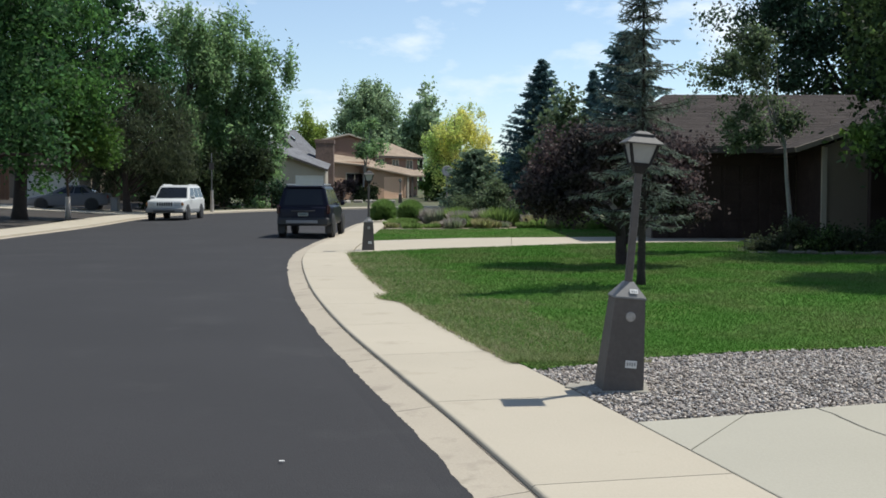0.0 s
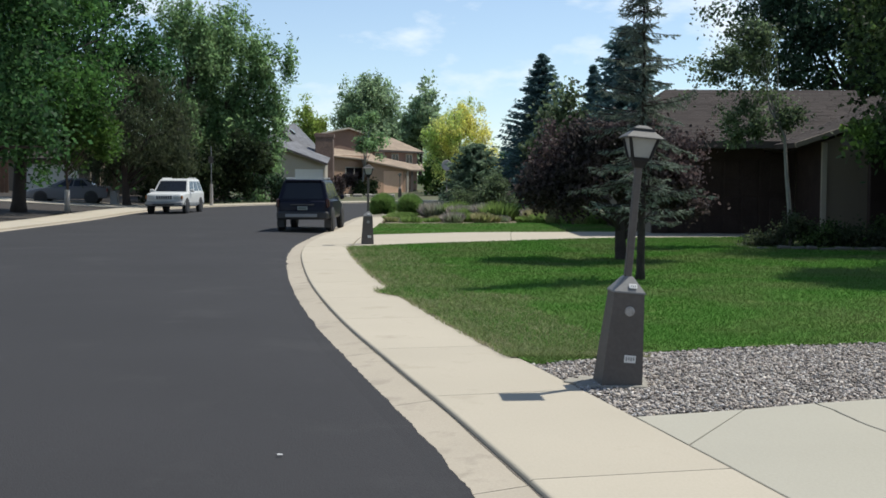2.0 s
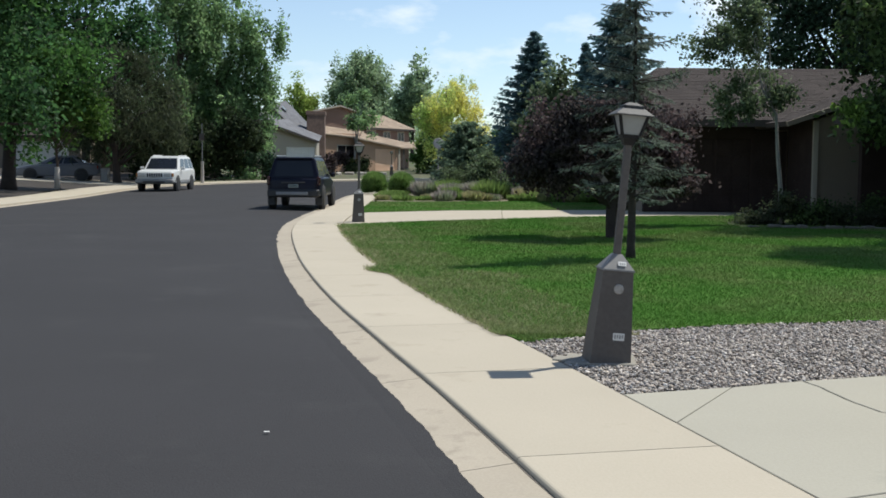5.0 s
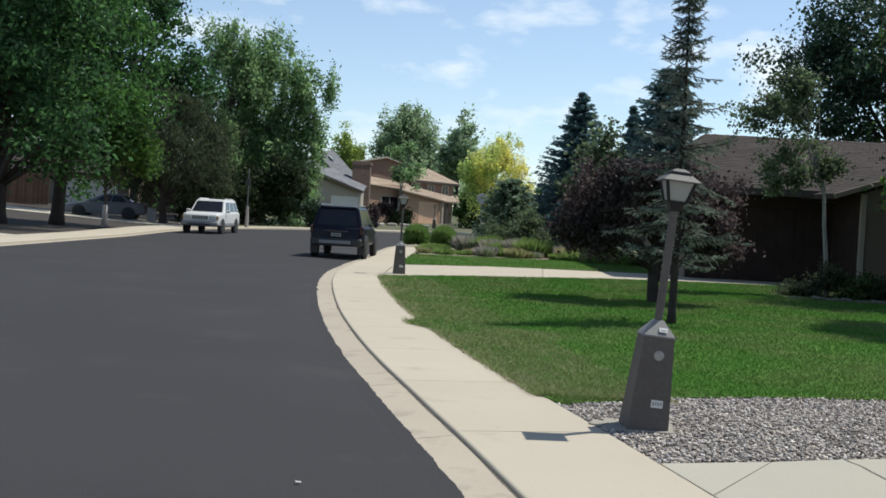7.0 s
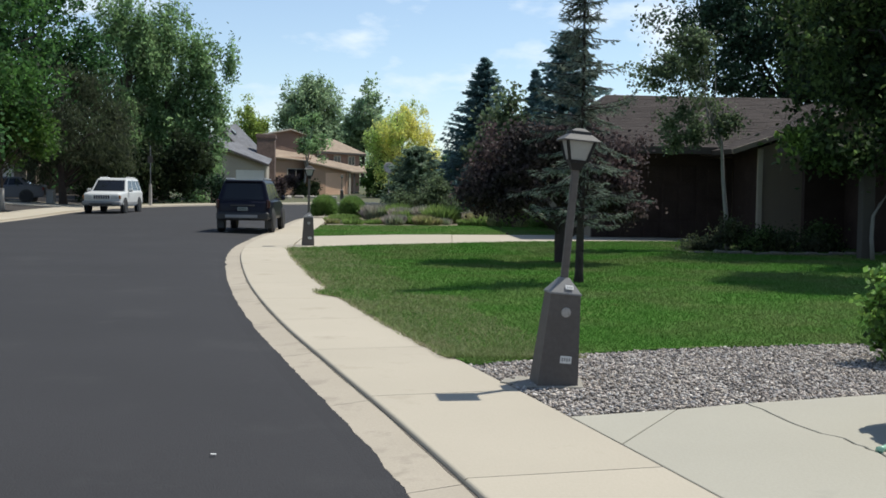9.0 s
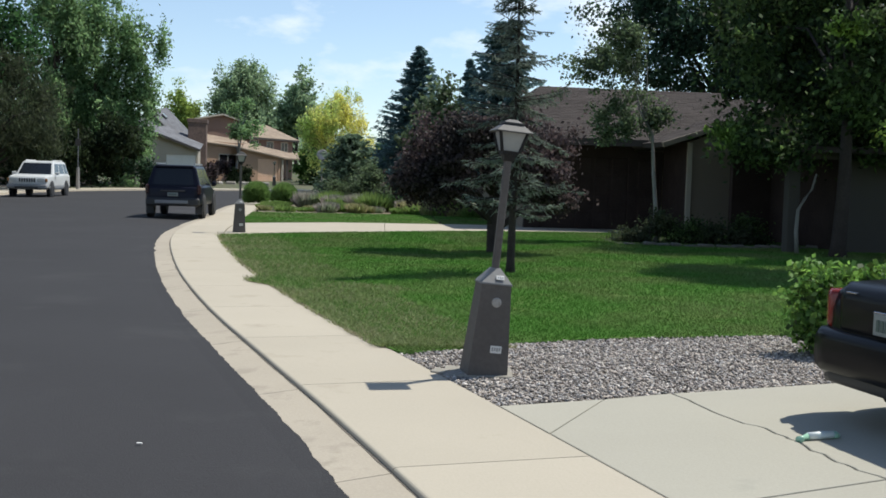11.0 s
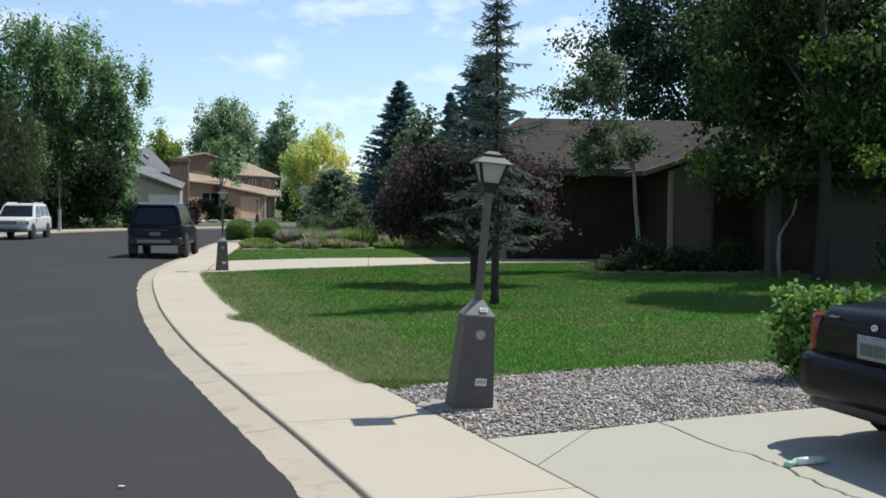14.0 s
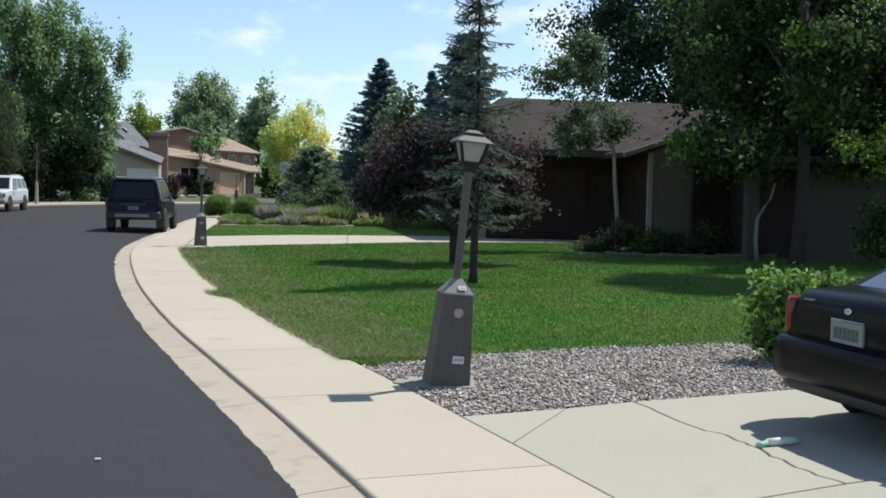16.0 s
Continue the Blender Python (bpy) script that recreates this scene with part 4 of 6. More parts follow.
tree("shrub", "dark green shrub beneath the cottonwood", (-9.6, 74.6), 1.8, [(0, 0, 0.9, 1.0, 0.9, 0.9)], LEAF_NIGHT, BARK, 40, 60, 0.35, 0.2, 0.05, 18, 6)
# the shade under the cottonwoods is painted into this hedge's leaf colour
tree("hedge", "dense shrubs behind the white car, leaves darkened for deep shade", (-14.6, 71), 4.6, [(0, 0, 2.2, 2.6, 1.2, 2.0), (3.0, 2.2, 2.0, 1.9, 1.2, 1.9), (-2.4, 1.0, 1.6, 1.6, 1.0, 1.4)], LEAF_SHADE, BARK_DARK, 240, 80, 0.5, 0.26, 0.06, 19, 10)

# beyond the bend
tree("tree", "lime green tree behind the grey roof", (-11.6, 121), 9.9, [(0, 0, 7.0, 1.5, 1.8, 2.4), (0.2, 0, 5.4, 1.8, 1.8, 1.4)], LEAF_LIME, BARK, 130, 60, 0.55, 0.34, 0.2, 21, 12, droop=-0.6, width=0.4, shell=0.1)
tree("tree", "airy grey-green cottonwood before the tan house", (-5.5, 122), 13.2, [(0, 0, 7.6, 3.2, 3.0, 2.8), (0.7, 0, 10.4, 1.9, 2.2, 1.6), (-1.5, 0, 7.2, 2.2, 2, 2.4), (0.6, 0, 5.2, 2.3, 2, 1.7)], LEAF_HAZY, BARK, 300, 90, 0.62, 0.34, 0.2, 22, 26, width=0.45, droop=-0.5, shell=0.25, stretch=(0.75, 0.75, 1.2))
tree("tree", "small white-stemmed birch in the front garden", (-4.7, 97), 6.8, [(0.8, 0, 5.0, 1.4, 1.3, 1.3), (0.3, 0, 6.0, 0.9, 1, 0.8), (1.2, 0, 4.0, 0.8, 0.8, 0.6)], LEAF_COTTON, BARK_PALE, 60, 60, 0.36, 0.22, 0.1, 23, 12, lean=(0.5, 0))
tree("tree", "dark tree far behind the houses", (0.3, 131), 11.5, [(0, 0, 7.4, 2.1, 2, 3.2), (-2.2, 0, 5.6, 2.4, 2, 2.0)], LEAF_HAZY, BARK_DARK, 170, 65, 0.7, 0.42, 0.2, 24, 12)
tree("tree", "green ash tree turning yellow, with a bright crown", (2.6, 79), 7.9, [(0.1, 0, 4.7, 2.1, 2.2, 1.9), (1.5, 0, 3.7, 1.4, 1.8, 1.4), (-1.2, 0, 3.6, 1.3, 1.6, 1.5), (0.0, 0, 5.9, 1.2, 1.2, 0.9)], LEAF_YELLOW, BARK, 300, 60, 0.42, 0.22, 0.16, 25, 18, width=0.36, droop=-1.0, shell=0.2, stretch=(0.7, 0.7, 1.3))
tree("tree", "green tree between the spruces", (6.5, 47), 5.4, [(0, 0, 3.4, 1.6, 1.4, 1.4)], LEAF_ASPEN, BARK, 80, 70, 0.5, 0.24, 0.1, 26, 10)
conifer("spruce", "conical blue spruce beyond the garden", (6.0, 55), 7.75, 3.3, NEEDLE_BLUE, BARK_DARK, 31, 0.05, 100, 13, 48, 0.24, 0.34, 0.88, -0.02, 0.06, thin=0.2)
conifer("spruce", "dark spruce half hidden behind the garage", (8.0, 52), 6.9, 1.5, NEEDLE_BLUE, BARK_DARK, 32, 0.06, 60, 11, 22, 0.34, 0.4, 0.9, 0.05, 0.12)
conifer("spruce", "broad dense blue spruce beside the house", (8.3, 45.2), 7.7, 2.3, NEEDLE_BLUE, BARK_DARK, 33, 0.06, 60, 13, 34, 0.3, 0.4, 0.5, 0.05, 0.25)
conifer("spruce", "low wide grey-green juniper in the garden", (2.65, 53), 3.3, 1.75, NEEDLE_JUNIPER, BARK_DARK, 34, 0.04, 40, 13, 36, 0.24, 0.4, 0.5, -0.05, 0.25)
tree("shrub", "light green shrub beside the juniper", (2.9, 50.0), 2.0, [(0, 0, 0.8, 1.2, 0.9, 0.7), (0.3, 0, 1.3, 0.7, 0.8, 0.5)], LEAF_ASPEN, BARK, 110, 80, 0.26, 0.11, 0.04, 35, 6)

for k, (x, y, h, r, m) in enumerate(((3.2, 104, 4.6, 1.7, LEAF_MAPLE), (5.8, 101, 3.8, 1.8, LEAF_COTTON), (9.0, 99, 4.4, 2.0, LEAF_MAPLE), (1.6, 97.5, 2.6, 0.9, LEAF_FRESH))):
    tree("tree", "leafy green garden tree beside the tan house", (x, y), h, [(0, 0, h * 0.55, r, r * 0.8, h * 0.42)], m, BARK, 70, 60, 0.5, 0.32, 0.1, 150 + k, 8)
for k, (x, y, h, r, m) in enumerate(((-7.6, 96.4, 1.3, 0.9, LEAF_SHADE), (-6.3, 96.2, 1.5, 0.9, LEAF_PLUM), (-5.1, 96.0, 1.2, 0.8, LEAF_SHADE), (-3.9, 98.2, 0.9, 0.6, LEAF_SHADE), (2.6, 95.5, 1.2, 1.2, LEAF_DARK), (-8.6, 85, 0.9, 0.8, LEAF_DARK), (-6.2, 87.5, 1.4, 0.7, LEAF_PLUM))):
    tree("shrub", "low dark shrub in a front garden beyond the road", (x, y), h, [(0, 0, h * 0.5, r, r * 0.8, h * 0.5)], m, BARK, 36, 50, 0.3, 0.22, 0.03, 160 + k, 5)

# the front garden of the brown house
tree("tree", "dark purple-leaved plum tree on the lawn", (3.95, 22.3), 3.5, [(-0.95, 0.2, 1.95, 1.0, 1.1, 0.62), (-0.1, 0.1, 2.25, 1.0, 1.1, 0.5), (0.75, 0, 1.75, 1.0, 1.0, 0.62), (-1.25, 0, 1.4, 0.6, 0.8, 0.4), (1.1, 0, 1.25, 0.45, 0.5, 0.35)], LEAF_PLUM, BARK_DARK, 400, 100, 0.22, 0.085, 0.11, 41, 30, shell=0.3)
lawn_spruce("tall thin sparse grey-green spruce on the lawn", (3.42, 17.8), 5.6, 42)
tree("tree", "slender pale-barked aspen before the house", (8.86, 27.2), 6.0, [(-1.3, 0, 4.3, 1.0, 0.7, 0.62), (-0.8, 0, 5.05, 0.7, 0.5, 0.5), (-2.0, 0, 4.35, 0.5, 0.4, 0.28), (0.05, 0, 2.95, 0.55, 0.5, 0.38), (-1.05, 0, 3.0, 0.52, 0.5, 0.42), (-0.5, 0, 3.5, 0.65, 0.5, 0.5)], LEAF_ASPEN, BARK_PALE, 230, 40, 0.18, 0.09, 0.056, 47, 8, shell=0.1, bare=0.55, stem=[(0, 0, 0), (0, 0, 0.25), (-0.05, 0, 1.0), (-0.14, 0, 1.8), (-0.2, 0, 2.7), (-0.55, 0, 3.3), (-0.8, 0, 4.6)])
tree("tree", "large dark shade tree with overhanging crown", (11.4, 23.0), 8.4, [(2.26, 2.66, 5.63, 3.14, 2.62, 2.8), (-0.65, 2.21, 3.39, 1.57, 1.51, 1.34), (3.16, 2.1, 3.62, 2.46, 1.81, 1.9), (1.82, 1.76, 2.72, 2.02, 1.31, 0.95), (2.49, 5.46, 6.08, 2.46, 1.81, 1.68), (-1.9, 0.9, 2.75, 0.9, 0.9, 0.85), (-0.7, 1.0, 2.35, 1.0, 0.9, 0.5), (0.8, 0.8, 2.4, 1.0, 0.9, 0.5), (2.3, 0.8, 2.4, 1.1, 0.9, 0.55), (0.2, -0.6, 3.1, 1.1, 0.5, 0.9), (0.3, -0.5, 4.5, 1.4, 0.6, 1.0), (2.4, -0.4, 3.2, 1.0, 0.6, 1.0)], LEAF_DARK, BARK_DARK, 800, 120, 0.44, 0.14, 0.15, 44, 24, shell=0.3, bare=0.5)
# small clumps of lighter leaves paint sunlit patches on the crowns
tree("tree", "broadleaf tree with lighter leaf clumps set as sunlit patches", (13.3, 20.6), 8.6, [(-2.0, -1.1, 4.0, 0.35, 0.4, 0.4), (-1.75, -1.1, 3.2, 0.55, 0.5, 0.5), (-2.15, -1.1, 2.5, 0.55, 0.5, 0.4), (-1.7, -1.1, 2.2, 0.5, 0.4, 0.3), (-5.7, -1.1, 2.45, 0.3, 0.3, 0.2), (-5.85, -1.1, 2.05, 0.18, 0.2, 0.14), (-3.7, -1.1, 4.4, 0.3, 0.3, 0.2), (-3.1, -1.1, 3.5, 0.2, 0.2, 0.15), (-1.4, -1.1, 3.0, 0.3, 0.4, 0.9)], LEAF_SUNLIT, BARK_DARK, 130, 20, 0.24, 0.115, 0.1, 45, 8, shell=0.3, bare=0.6, span=2.9)
# unseen tree added for its shadow: a flat crown casting the lawn's oval
tree("tree", "tall broadleaf tree out of view, its crown shaped to shade the lawn", (13.2, 20.6), 9.6, [(-2.1, -0.1, 8.1, 1.1, 2.1, 0.5)], LEAF_FRESH, BARK_DARK, 330, 120, 0.3, 0.2, 0.12, 48, 14, shell=0.0, bare=0.6)
tree("tree", "tall dark tree behind the brown house", (17.6, 46), 13, [(0, 0, 8.5, 4.0, 3.6, 4.2), (1.5, 0, 5, 4, 3, 3)], LEAF_NIGHT, BARK_DARK, 430, 130, 0.7, 0.19, 0.3, 46, 24, shell=0.3)


def far_woods():
    """A ragged belt of trees far off."""
    rng = np.random.default_rng(77)
    x = rng.uniform(-110, 120, 900)
    top = np.array([4.5 + 3.0 * noise.noise((v * 0.06, 5, 1)) + 2.0 * noise.noise((v * 0.3, 2, 1)) for v in x])
    c = np.stack([x, rng.uniform(150, 166, 900), 1.5 + rng.uniform(0, 1, 900) * top], 1)
    centres = np.repeat(c, 30, 0) + rng.normal(size=(27000, 3)) * np.array([1.0, 1.0, 0.8])
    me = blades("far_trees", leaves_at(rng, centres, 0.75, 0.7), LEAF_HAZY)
    tagged(new("far_trees", me), "distant belt of grey-green trees", "trees", kind="stuff")


far_woods()


# ---- street lamps ----
def frustum(w0, w1, z0, z1, x=0.0, y=0.0):
    return Buf().add([(x + sx * w, y + sy * w, z) for w, z in ((w0, z0), (w1, z1)) for sx, sy in ((-1, -1), (1, -1), (1, 1), (-1, 1))], [(3, 2, 1, 0), (4, 5, 6, 7), (0, 1, 5, 4), (1, 2, 6, 5), (2, 3, 7, 6), (3, 0, 4, 7)])


def street_lamp(m, label, post_mat, marks=True):
    """A tapered square pedestal, a square post and a four-sided lantern under a hipped cap."""
    ob = thing("street_lamp", label, "street lamp", m, group="street lamps along the pavement")
    ped = frustum(0.152, 0.112, 0.0, 0.685)
    part("pedestal", ped, post_mat, ob)
    part("pedestal_cap", frustum(0.121, 0.118, 0.685, 0.697).add(frustum(0.116, 0.034, 0.697, 0.805).v, frustum(1, 1, 0, 1).f), POST_CAP, ob)
    part("post", Buf().box(-0.026, 0.026, -0.026, 0.026, 0.79, 1.642, bevel=0.006), post_mat, ob)
    part("collar", frustum(0.036, 0.05, 1.607, 1.657).add(frustum(0.062, 0.062, 1.657, 1.672).v, frustum(1, 1, 0, 1).f), LANTERN, ob)
    lantern = part("lantern", frustum(0.066, 0.07, 1.672, 1.682), LANTERN, ob, "dark metal lantern frame")
    for sx, sy in ((-1, -1), (1, -1), (1, 1), (-1, 1)):
        part("lantern_bar", Buf().tube([(sx * 0.066, sy * 0.066, 1.677), (sx * 0.104, sy * 0.104, 1.822)], [0.0125, 0.0125], 4), LANTERN, lantern)
    for k in range(4):
        r = pose(0, 0, 0, 0, 0, 90 * k)
        pane = Buf().add([r @ Vector(p) for p in ((-0.06, -0.064, 1.682), (0.06, -0.064, 1.682), (0.097, -0.101, 1.819), (-0.097, -0.101, 1.819), (-0.06, -0.060, 1.682), (0.06, -0.060, 1.682), (0.097, -0.097, 1.819), (-0.097, -0.097, 1.819))], [(0, 1, 2, 3), (7, 6, 5, 4), (0, 4, 5, 1), (1, 5, 6, 2), (2, 6, 7, 3), (3, 7, 4, 0)])
        part("pane", pane, FROST, lantern, "frosted lantern pane")
    roof = frustum(0.138, 0.138, 1.819, 1.827)
    roof.add(frustum(0.138, 0.066, 1.827, 1.884).v, frustum(1, 1, 0, 1).f)
    roof.add(frustum(0.078, 0.078, 1.884, 1.894).v, frustum(1, 1, 0, 1).f)
    roof.add(frustum(0.068, 0.03, 1.894, 1.917).v, frustum(1, 1, 0, 1).f)
    part("lantern_roof", roof, LANTERN_CAP, ob, "hipped metal lantern cap")
    if marks:
        low = part("sticker", Buf().box(0.0, 0.085, -0.143, -0.139, 0.18, 0.235, bevel=0.001), LABEL_WHITE, ob, "white sticker with unreadable print")
        for i in range(4):
            part("print_bar", Buf().box(0.01 + 0.018 * i, 0.021 + 0.018 * i, -0.1445, -0.1425, 0.194 + 0.004 * (i % 2), 0.222), LABEL_INK, low)
        part("badge", Buf().lathe([(0.037, 0.0), (0.037, 0.006), (0.03, 0.009)], 16, pose(0.012, -0.119, 0.555, 90)), BADGE, ob, "round worn grey badge")
        top = part("sticker", Buf().box(-0.005, 0.055, -0.004, 0.0, -0.018, 0.018, pose(0, -0.0925, 0.738, -36), bevel=0.001), LABEL_WHITE, ob, "small white sticker on the sloping cap")
        for i in range(3):
            part("print_bar", Buf().box(0.006 + 0.016 * i, 0.016 + 0.016 * i, -0.0055, -0.0035, -0.009, 0.007, pose(0, -0.0925, 0.738, -36)), LABEL_INK, top)
    return ob


street_lamp(pose(1.53, 9.12, 0.115, 0, 4.9, 2.6), "leaning brown-grey street lamp on a tapered pedestal in gravel", POST)
street_lamp(pose(-1.17, 27.72, 0.1, 0, 0.8, 3), "brown-grey street lamp on a tapered pedestal beside the driveway", POST)
street_lamp(pose(-1.4, 88.5, 0.4, 0, 0, 4), "brown-grey street lamp across the road bend", POST, False)
pole = thing("sign_pole", "tall thin grey street pole with pale wrapped base", "pole", pose(-12.05, 66.8, 0.16))
part("shaft", Buf().tube([(0, 0, 0), (0, 0, 3.5)], [0.03, 0.026], 8), TRIM_GREY, pole)
part("base_sleeve", Buf().tube([(0, 0, 0), (0, 0, 1.3)], [0.11, 0.08], 8), POST_PALE, pole, "pale weathered base sleeve")
part("sign_plate", Buf().box(-0.14, 0.14, -0.06, -0.045, 2.5, 2.9), POST, pole)
solid("lamp_footing", Buf().prism([(1.2, 8.98), (1.72, 8.9), (1.78, 9.33), (1.28, 9.4)], 0.03, 0.128, 0.008), FOOTING, "concrete footing slab under the leaning lamp", "footing", kind="structure")
part("footing_tongue", Buf().prism([(1.13, 9.13), (1.22, 9.05), (1.3, 9.2), (1.2, 9.3)], 0.03, 0.132, 0.006), FOOTING, None)
bpy.data.objects["footing_tongue"].parent = bpy.data.objects["lamp_footing"]


# ---- cars ----
def ring(y, w, zb, zt, r=0.12, rb=0.08):
    pts = []
    for cx, cz, rad, a0 in ((w - r, zt - r, r, 0), (-(w - r), zt - r, r, 90), (-(w - rb), zb + rb, rb, 180), (w - rb, zb + rb, rb, 270)):
        for k in range(5):
            a = radians(a0 + 22.5 * k)
            pts.append((cx + rad * math.cos(a), y, cz + rad * math.sin(a)))
    return pts


def loft(stations):
    b = Buf()
    for s in stations:
        b.v += ring(*s)
    n = 20
    for i in range(len(stations) - 1):
        b.f += [(i * n + k, (i + 1) * n + k, (i + 1) * n + (k + 1) % n, i * n + (k + 1) % n) for k in range(n)]
    b.f += [tuple(range(n)), tuple((len(stations) - 1) * n + k for k in reversed(range(n)))]
    return b


def wheel(parent, x, y, r, side):
    """Tyre, rim and spokes, the axle across the car."""
    m = pose(x, y, r, 0, 90 * side, 0)
    tyre = Buf().lathe([(r * 0.62, -0.1), (r * 0.93, -0.1), (r, -0.07), (r, 0.07), (r * 0.93, 0.1), (r * 0.62, 0.1)], 24, m)
    t = part("wheel", tyre, RUBBER, parent, smooth=True)
    rim = Buf().lathe([(r * 0.63, 0.0), (r * 0.64, 0.085), (r * 0.58, 0.09), (r * 0.54, 0.05), (r * 0.14, 0.05), (r * 0.12, 0.085), (0.01, 0.09)], 20, m)
    for k in range(5):
        rim.box(-0.03, 0.03, r * 0.1, r * 0.6, 0.055, 0.088, m @ pose(0, 0, 0, 0, 0, 72 * k))
    part("rim", rim, ALLOY, t, "silver alloy rim")
    return t


def cabin_panes(ob, c, glass):
    """A cabin on the body and panes let into its faces: c holds the lower and upper outline."""
    (y0, y1, w, z0), (Y0, Y1, W, z1) = c
    low = [Vector((-w, y0, z0)), Vector((w, y0, z0)), Vector((w, y1, z0)), Vector((-w, y1, z0))]
    top = [Vector((-W, Y0, z1)), Vector((W, Y0, z1)), Vector((W, Y1, z1)), Vector((-W, Y1, z1))]
    crown = [Vector((p.x * 0.86, p.y * 0.9 + (Y0 + Y1) * 0.05, z1 + 0.05)) for p in top]
    b = Buf().add(low + top + crown, [(3, 2, 1, 0)] + [(4 * k + i, 4 * k + (i + 1) % 4, 4 * k + 4 + (i + 1) % 4, 4 * k + 4 + i) for k in (0, 1) for i in range(4)] + [(8, 9, 10, 11)])
    return b, low, top


def rounded(ob, width):
    bend = ob.modifiers.new("rounding", "BEVEL")
    bend.width, bend.segments, bend.limit_method, bend.angle_limit = width, 3, "ANGLE", radians(20)
    return ob


def pane_on(ob, name, low, top, i, u0, u1, v0, v1, mat, out=0.006, label=""):
    j = (i + 1) % 4

    def at(u, v):
        return low[i].lerp(low[j], u).lerp(top[i].lerp(top[j], u), v)

    q = [at(u0, v0), at(u1, v0), at(u1, v1), at(u0, v1)]
    nrm = (q[1] - q[0]).cross(q[3] - q[0]).normalized()
    pts = [p + nrm * out for p in q] + [p - nrm * 0.01 for p in q]
    return part(name, Buf().add(pts, [(0, 1, 2, 3), (7, 6, 5, 4), (0, 4, 5, 1), (1, 5, 6, 2), (2, 6, 7, 3), (3, 7, 4, 0)]), mat, ob, label)


def box_part(ob, name, x0, x1, y0, y1, z0, z1, mat, label="", bevel=0.012):
    return part(name, Buf().box(x0, x1, y0, y1, z0, z1, bevel=bevel), mat, ob, label)


def arches(ob, w, ys, r):
    for y in ys:
        for s in (-1, 1):
            part("wheel_arch", Buf().lathe([(r * 1.2, 0.0), (r * 1.2, 0.012), (r * 1.14, 0.02)], 24, pose(s * w, y, r * 1.02, 0, 90 * s, 0)), BLACK_PLASTIC, ob)


# the dark navy parked sport utility car
suv = thing("car", "dark navy sport utility car parked at the kerb", "car", pose(-3.36, 36.95, ROAD_Z + 0.01, 0, 0, -2.6) @ Matrix.Diagonal((0.91, 0.95, 0.955, 1)))
part("body", loft([(-2.2, 0.7, 0.5, 0.98, 0.1), (-2.17, 0.8, 0.44, 1.0, 0.1), (-2.05, 0.88, 0.44, 1.03, 0.08), (-1.0, 0.9, 0.42, 1.05, 0.08), (0.6, 0.9, 0.42, 1.03, 0.08), (1.2, 0.88, 0.42, 1.0, 0.1), (1.9, 0.84, 0.42, 0.93, 0.12), (2.15, 0.74, 0.4, 0.8, 0.14), (2.22, 0.6, 0.46, 0.7, 0.1)]), NAVY, suv, "glossy dark navy bodywork", True)
cab, low, top = cabin_panes(suv, ((-2.12, 1.05, 0.86, 1.0), (-1.88, 0.3, 0.68, 1.64)), GLASS_DARK)
rounded(part("cabin", cab, NAVY, suv), 0.045)
pane_on(suv, "rear_window", low, top, 0, 0.1, 0.9, 0.12, 0.9, GLASS_DARK)
pane_on(suv, "windscreen", low, top, 2, 0.06, 0.94, 0.1, 0.92, GLASS_DARK)
for i, spans in ((1, ((0.05, 0.28), (0.31, 0.6), (0.63, 0.93))), (3, ((0.07, 0.37), (0.4, 0.69), (0.72, 0.95)))):
    for u0, u1 in spans:
        pane_on(suv, "side_window", low, top, i, u0, u1, 0.14, 0.88, GLASS_DARK)
box_part(suv, "rear_bumper", -0.86, 0.86, -2.28, -2.05, 0.42, 0.68, BLACK_PLASTIC, bevel=0.05)
box_part(suv, "bumper_strip", -0.56, 0.5, -2.3, -2.27, 0.5, 0.6, TRIM_GREY, "pale grey bumper step strip")
box_part(suv, "tailgate_handle", -0.4, 0.4, -2.235, -2.19, 0.86, 0.91, BLACK_PLASTIC)
plate = box_part(suv, "number_plate", -0.17, 0.17, -2.225, -2.19, 0.72, 0.84, PLATE)
for i in range(5):
    box_part(plate, "plate_bar", -0.12 + 0.05 * i, -0.085 + 0.05 * i, -2.232, -2.222, 0.755, 0.81, PLATE_GREEN, bevel=0.002)
for s in (-1, 1):
    box_part(suv, "tail_lamp", min(s * 0.77, s * 0.885), max(s * 0.77, s * 0.885), -2.2, -1.98, 0.8, 1.08, DARK_LENS, bevel=0.03)
    box_part(suv, "roof_rail", s * 0.62 - 0.02, s * 0.62 + 0.02, -1.7, 0.1, 1.7, 1.745, ALLOY)
    box_part(suv, "door_mirror", min(s * 0.88, s * 1.04), max(s * 0.88, s * 1.04), 0.72, 0.86, 1.02, 1.18, NAVY, bevel=0.04)
    box_part(suv, "mud_flap", s * 0.78 - 0.11, s * 0.78 + 0.11, -1.78, -1.75, 0.16, 0.4, BLACK_PLASTIC, bevel=0.005)
    for y in (-1.35, 1.32):
        wheel(suv, s * 0.84, y, 0.385, s)
part("roof_spoiler", Buf().box(-0.62, 0.62, -1.98, -1.8, 1.62, 1.68, bevel=0.02), NAVY, suv)
arches(suv, 0.892, (-1.35, 1.32), 0.365)

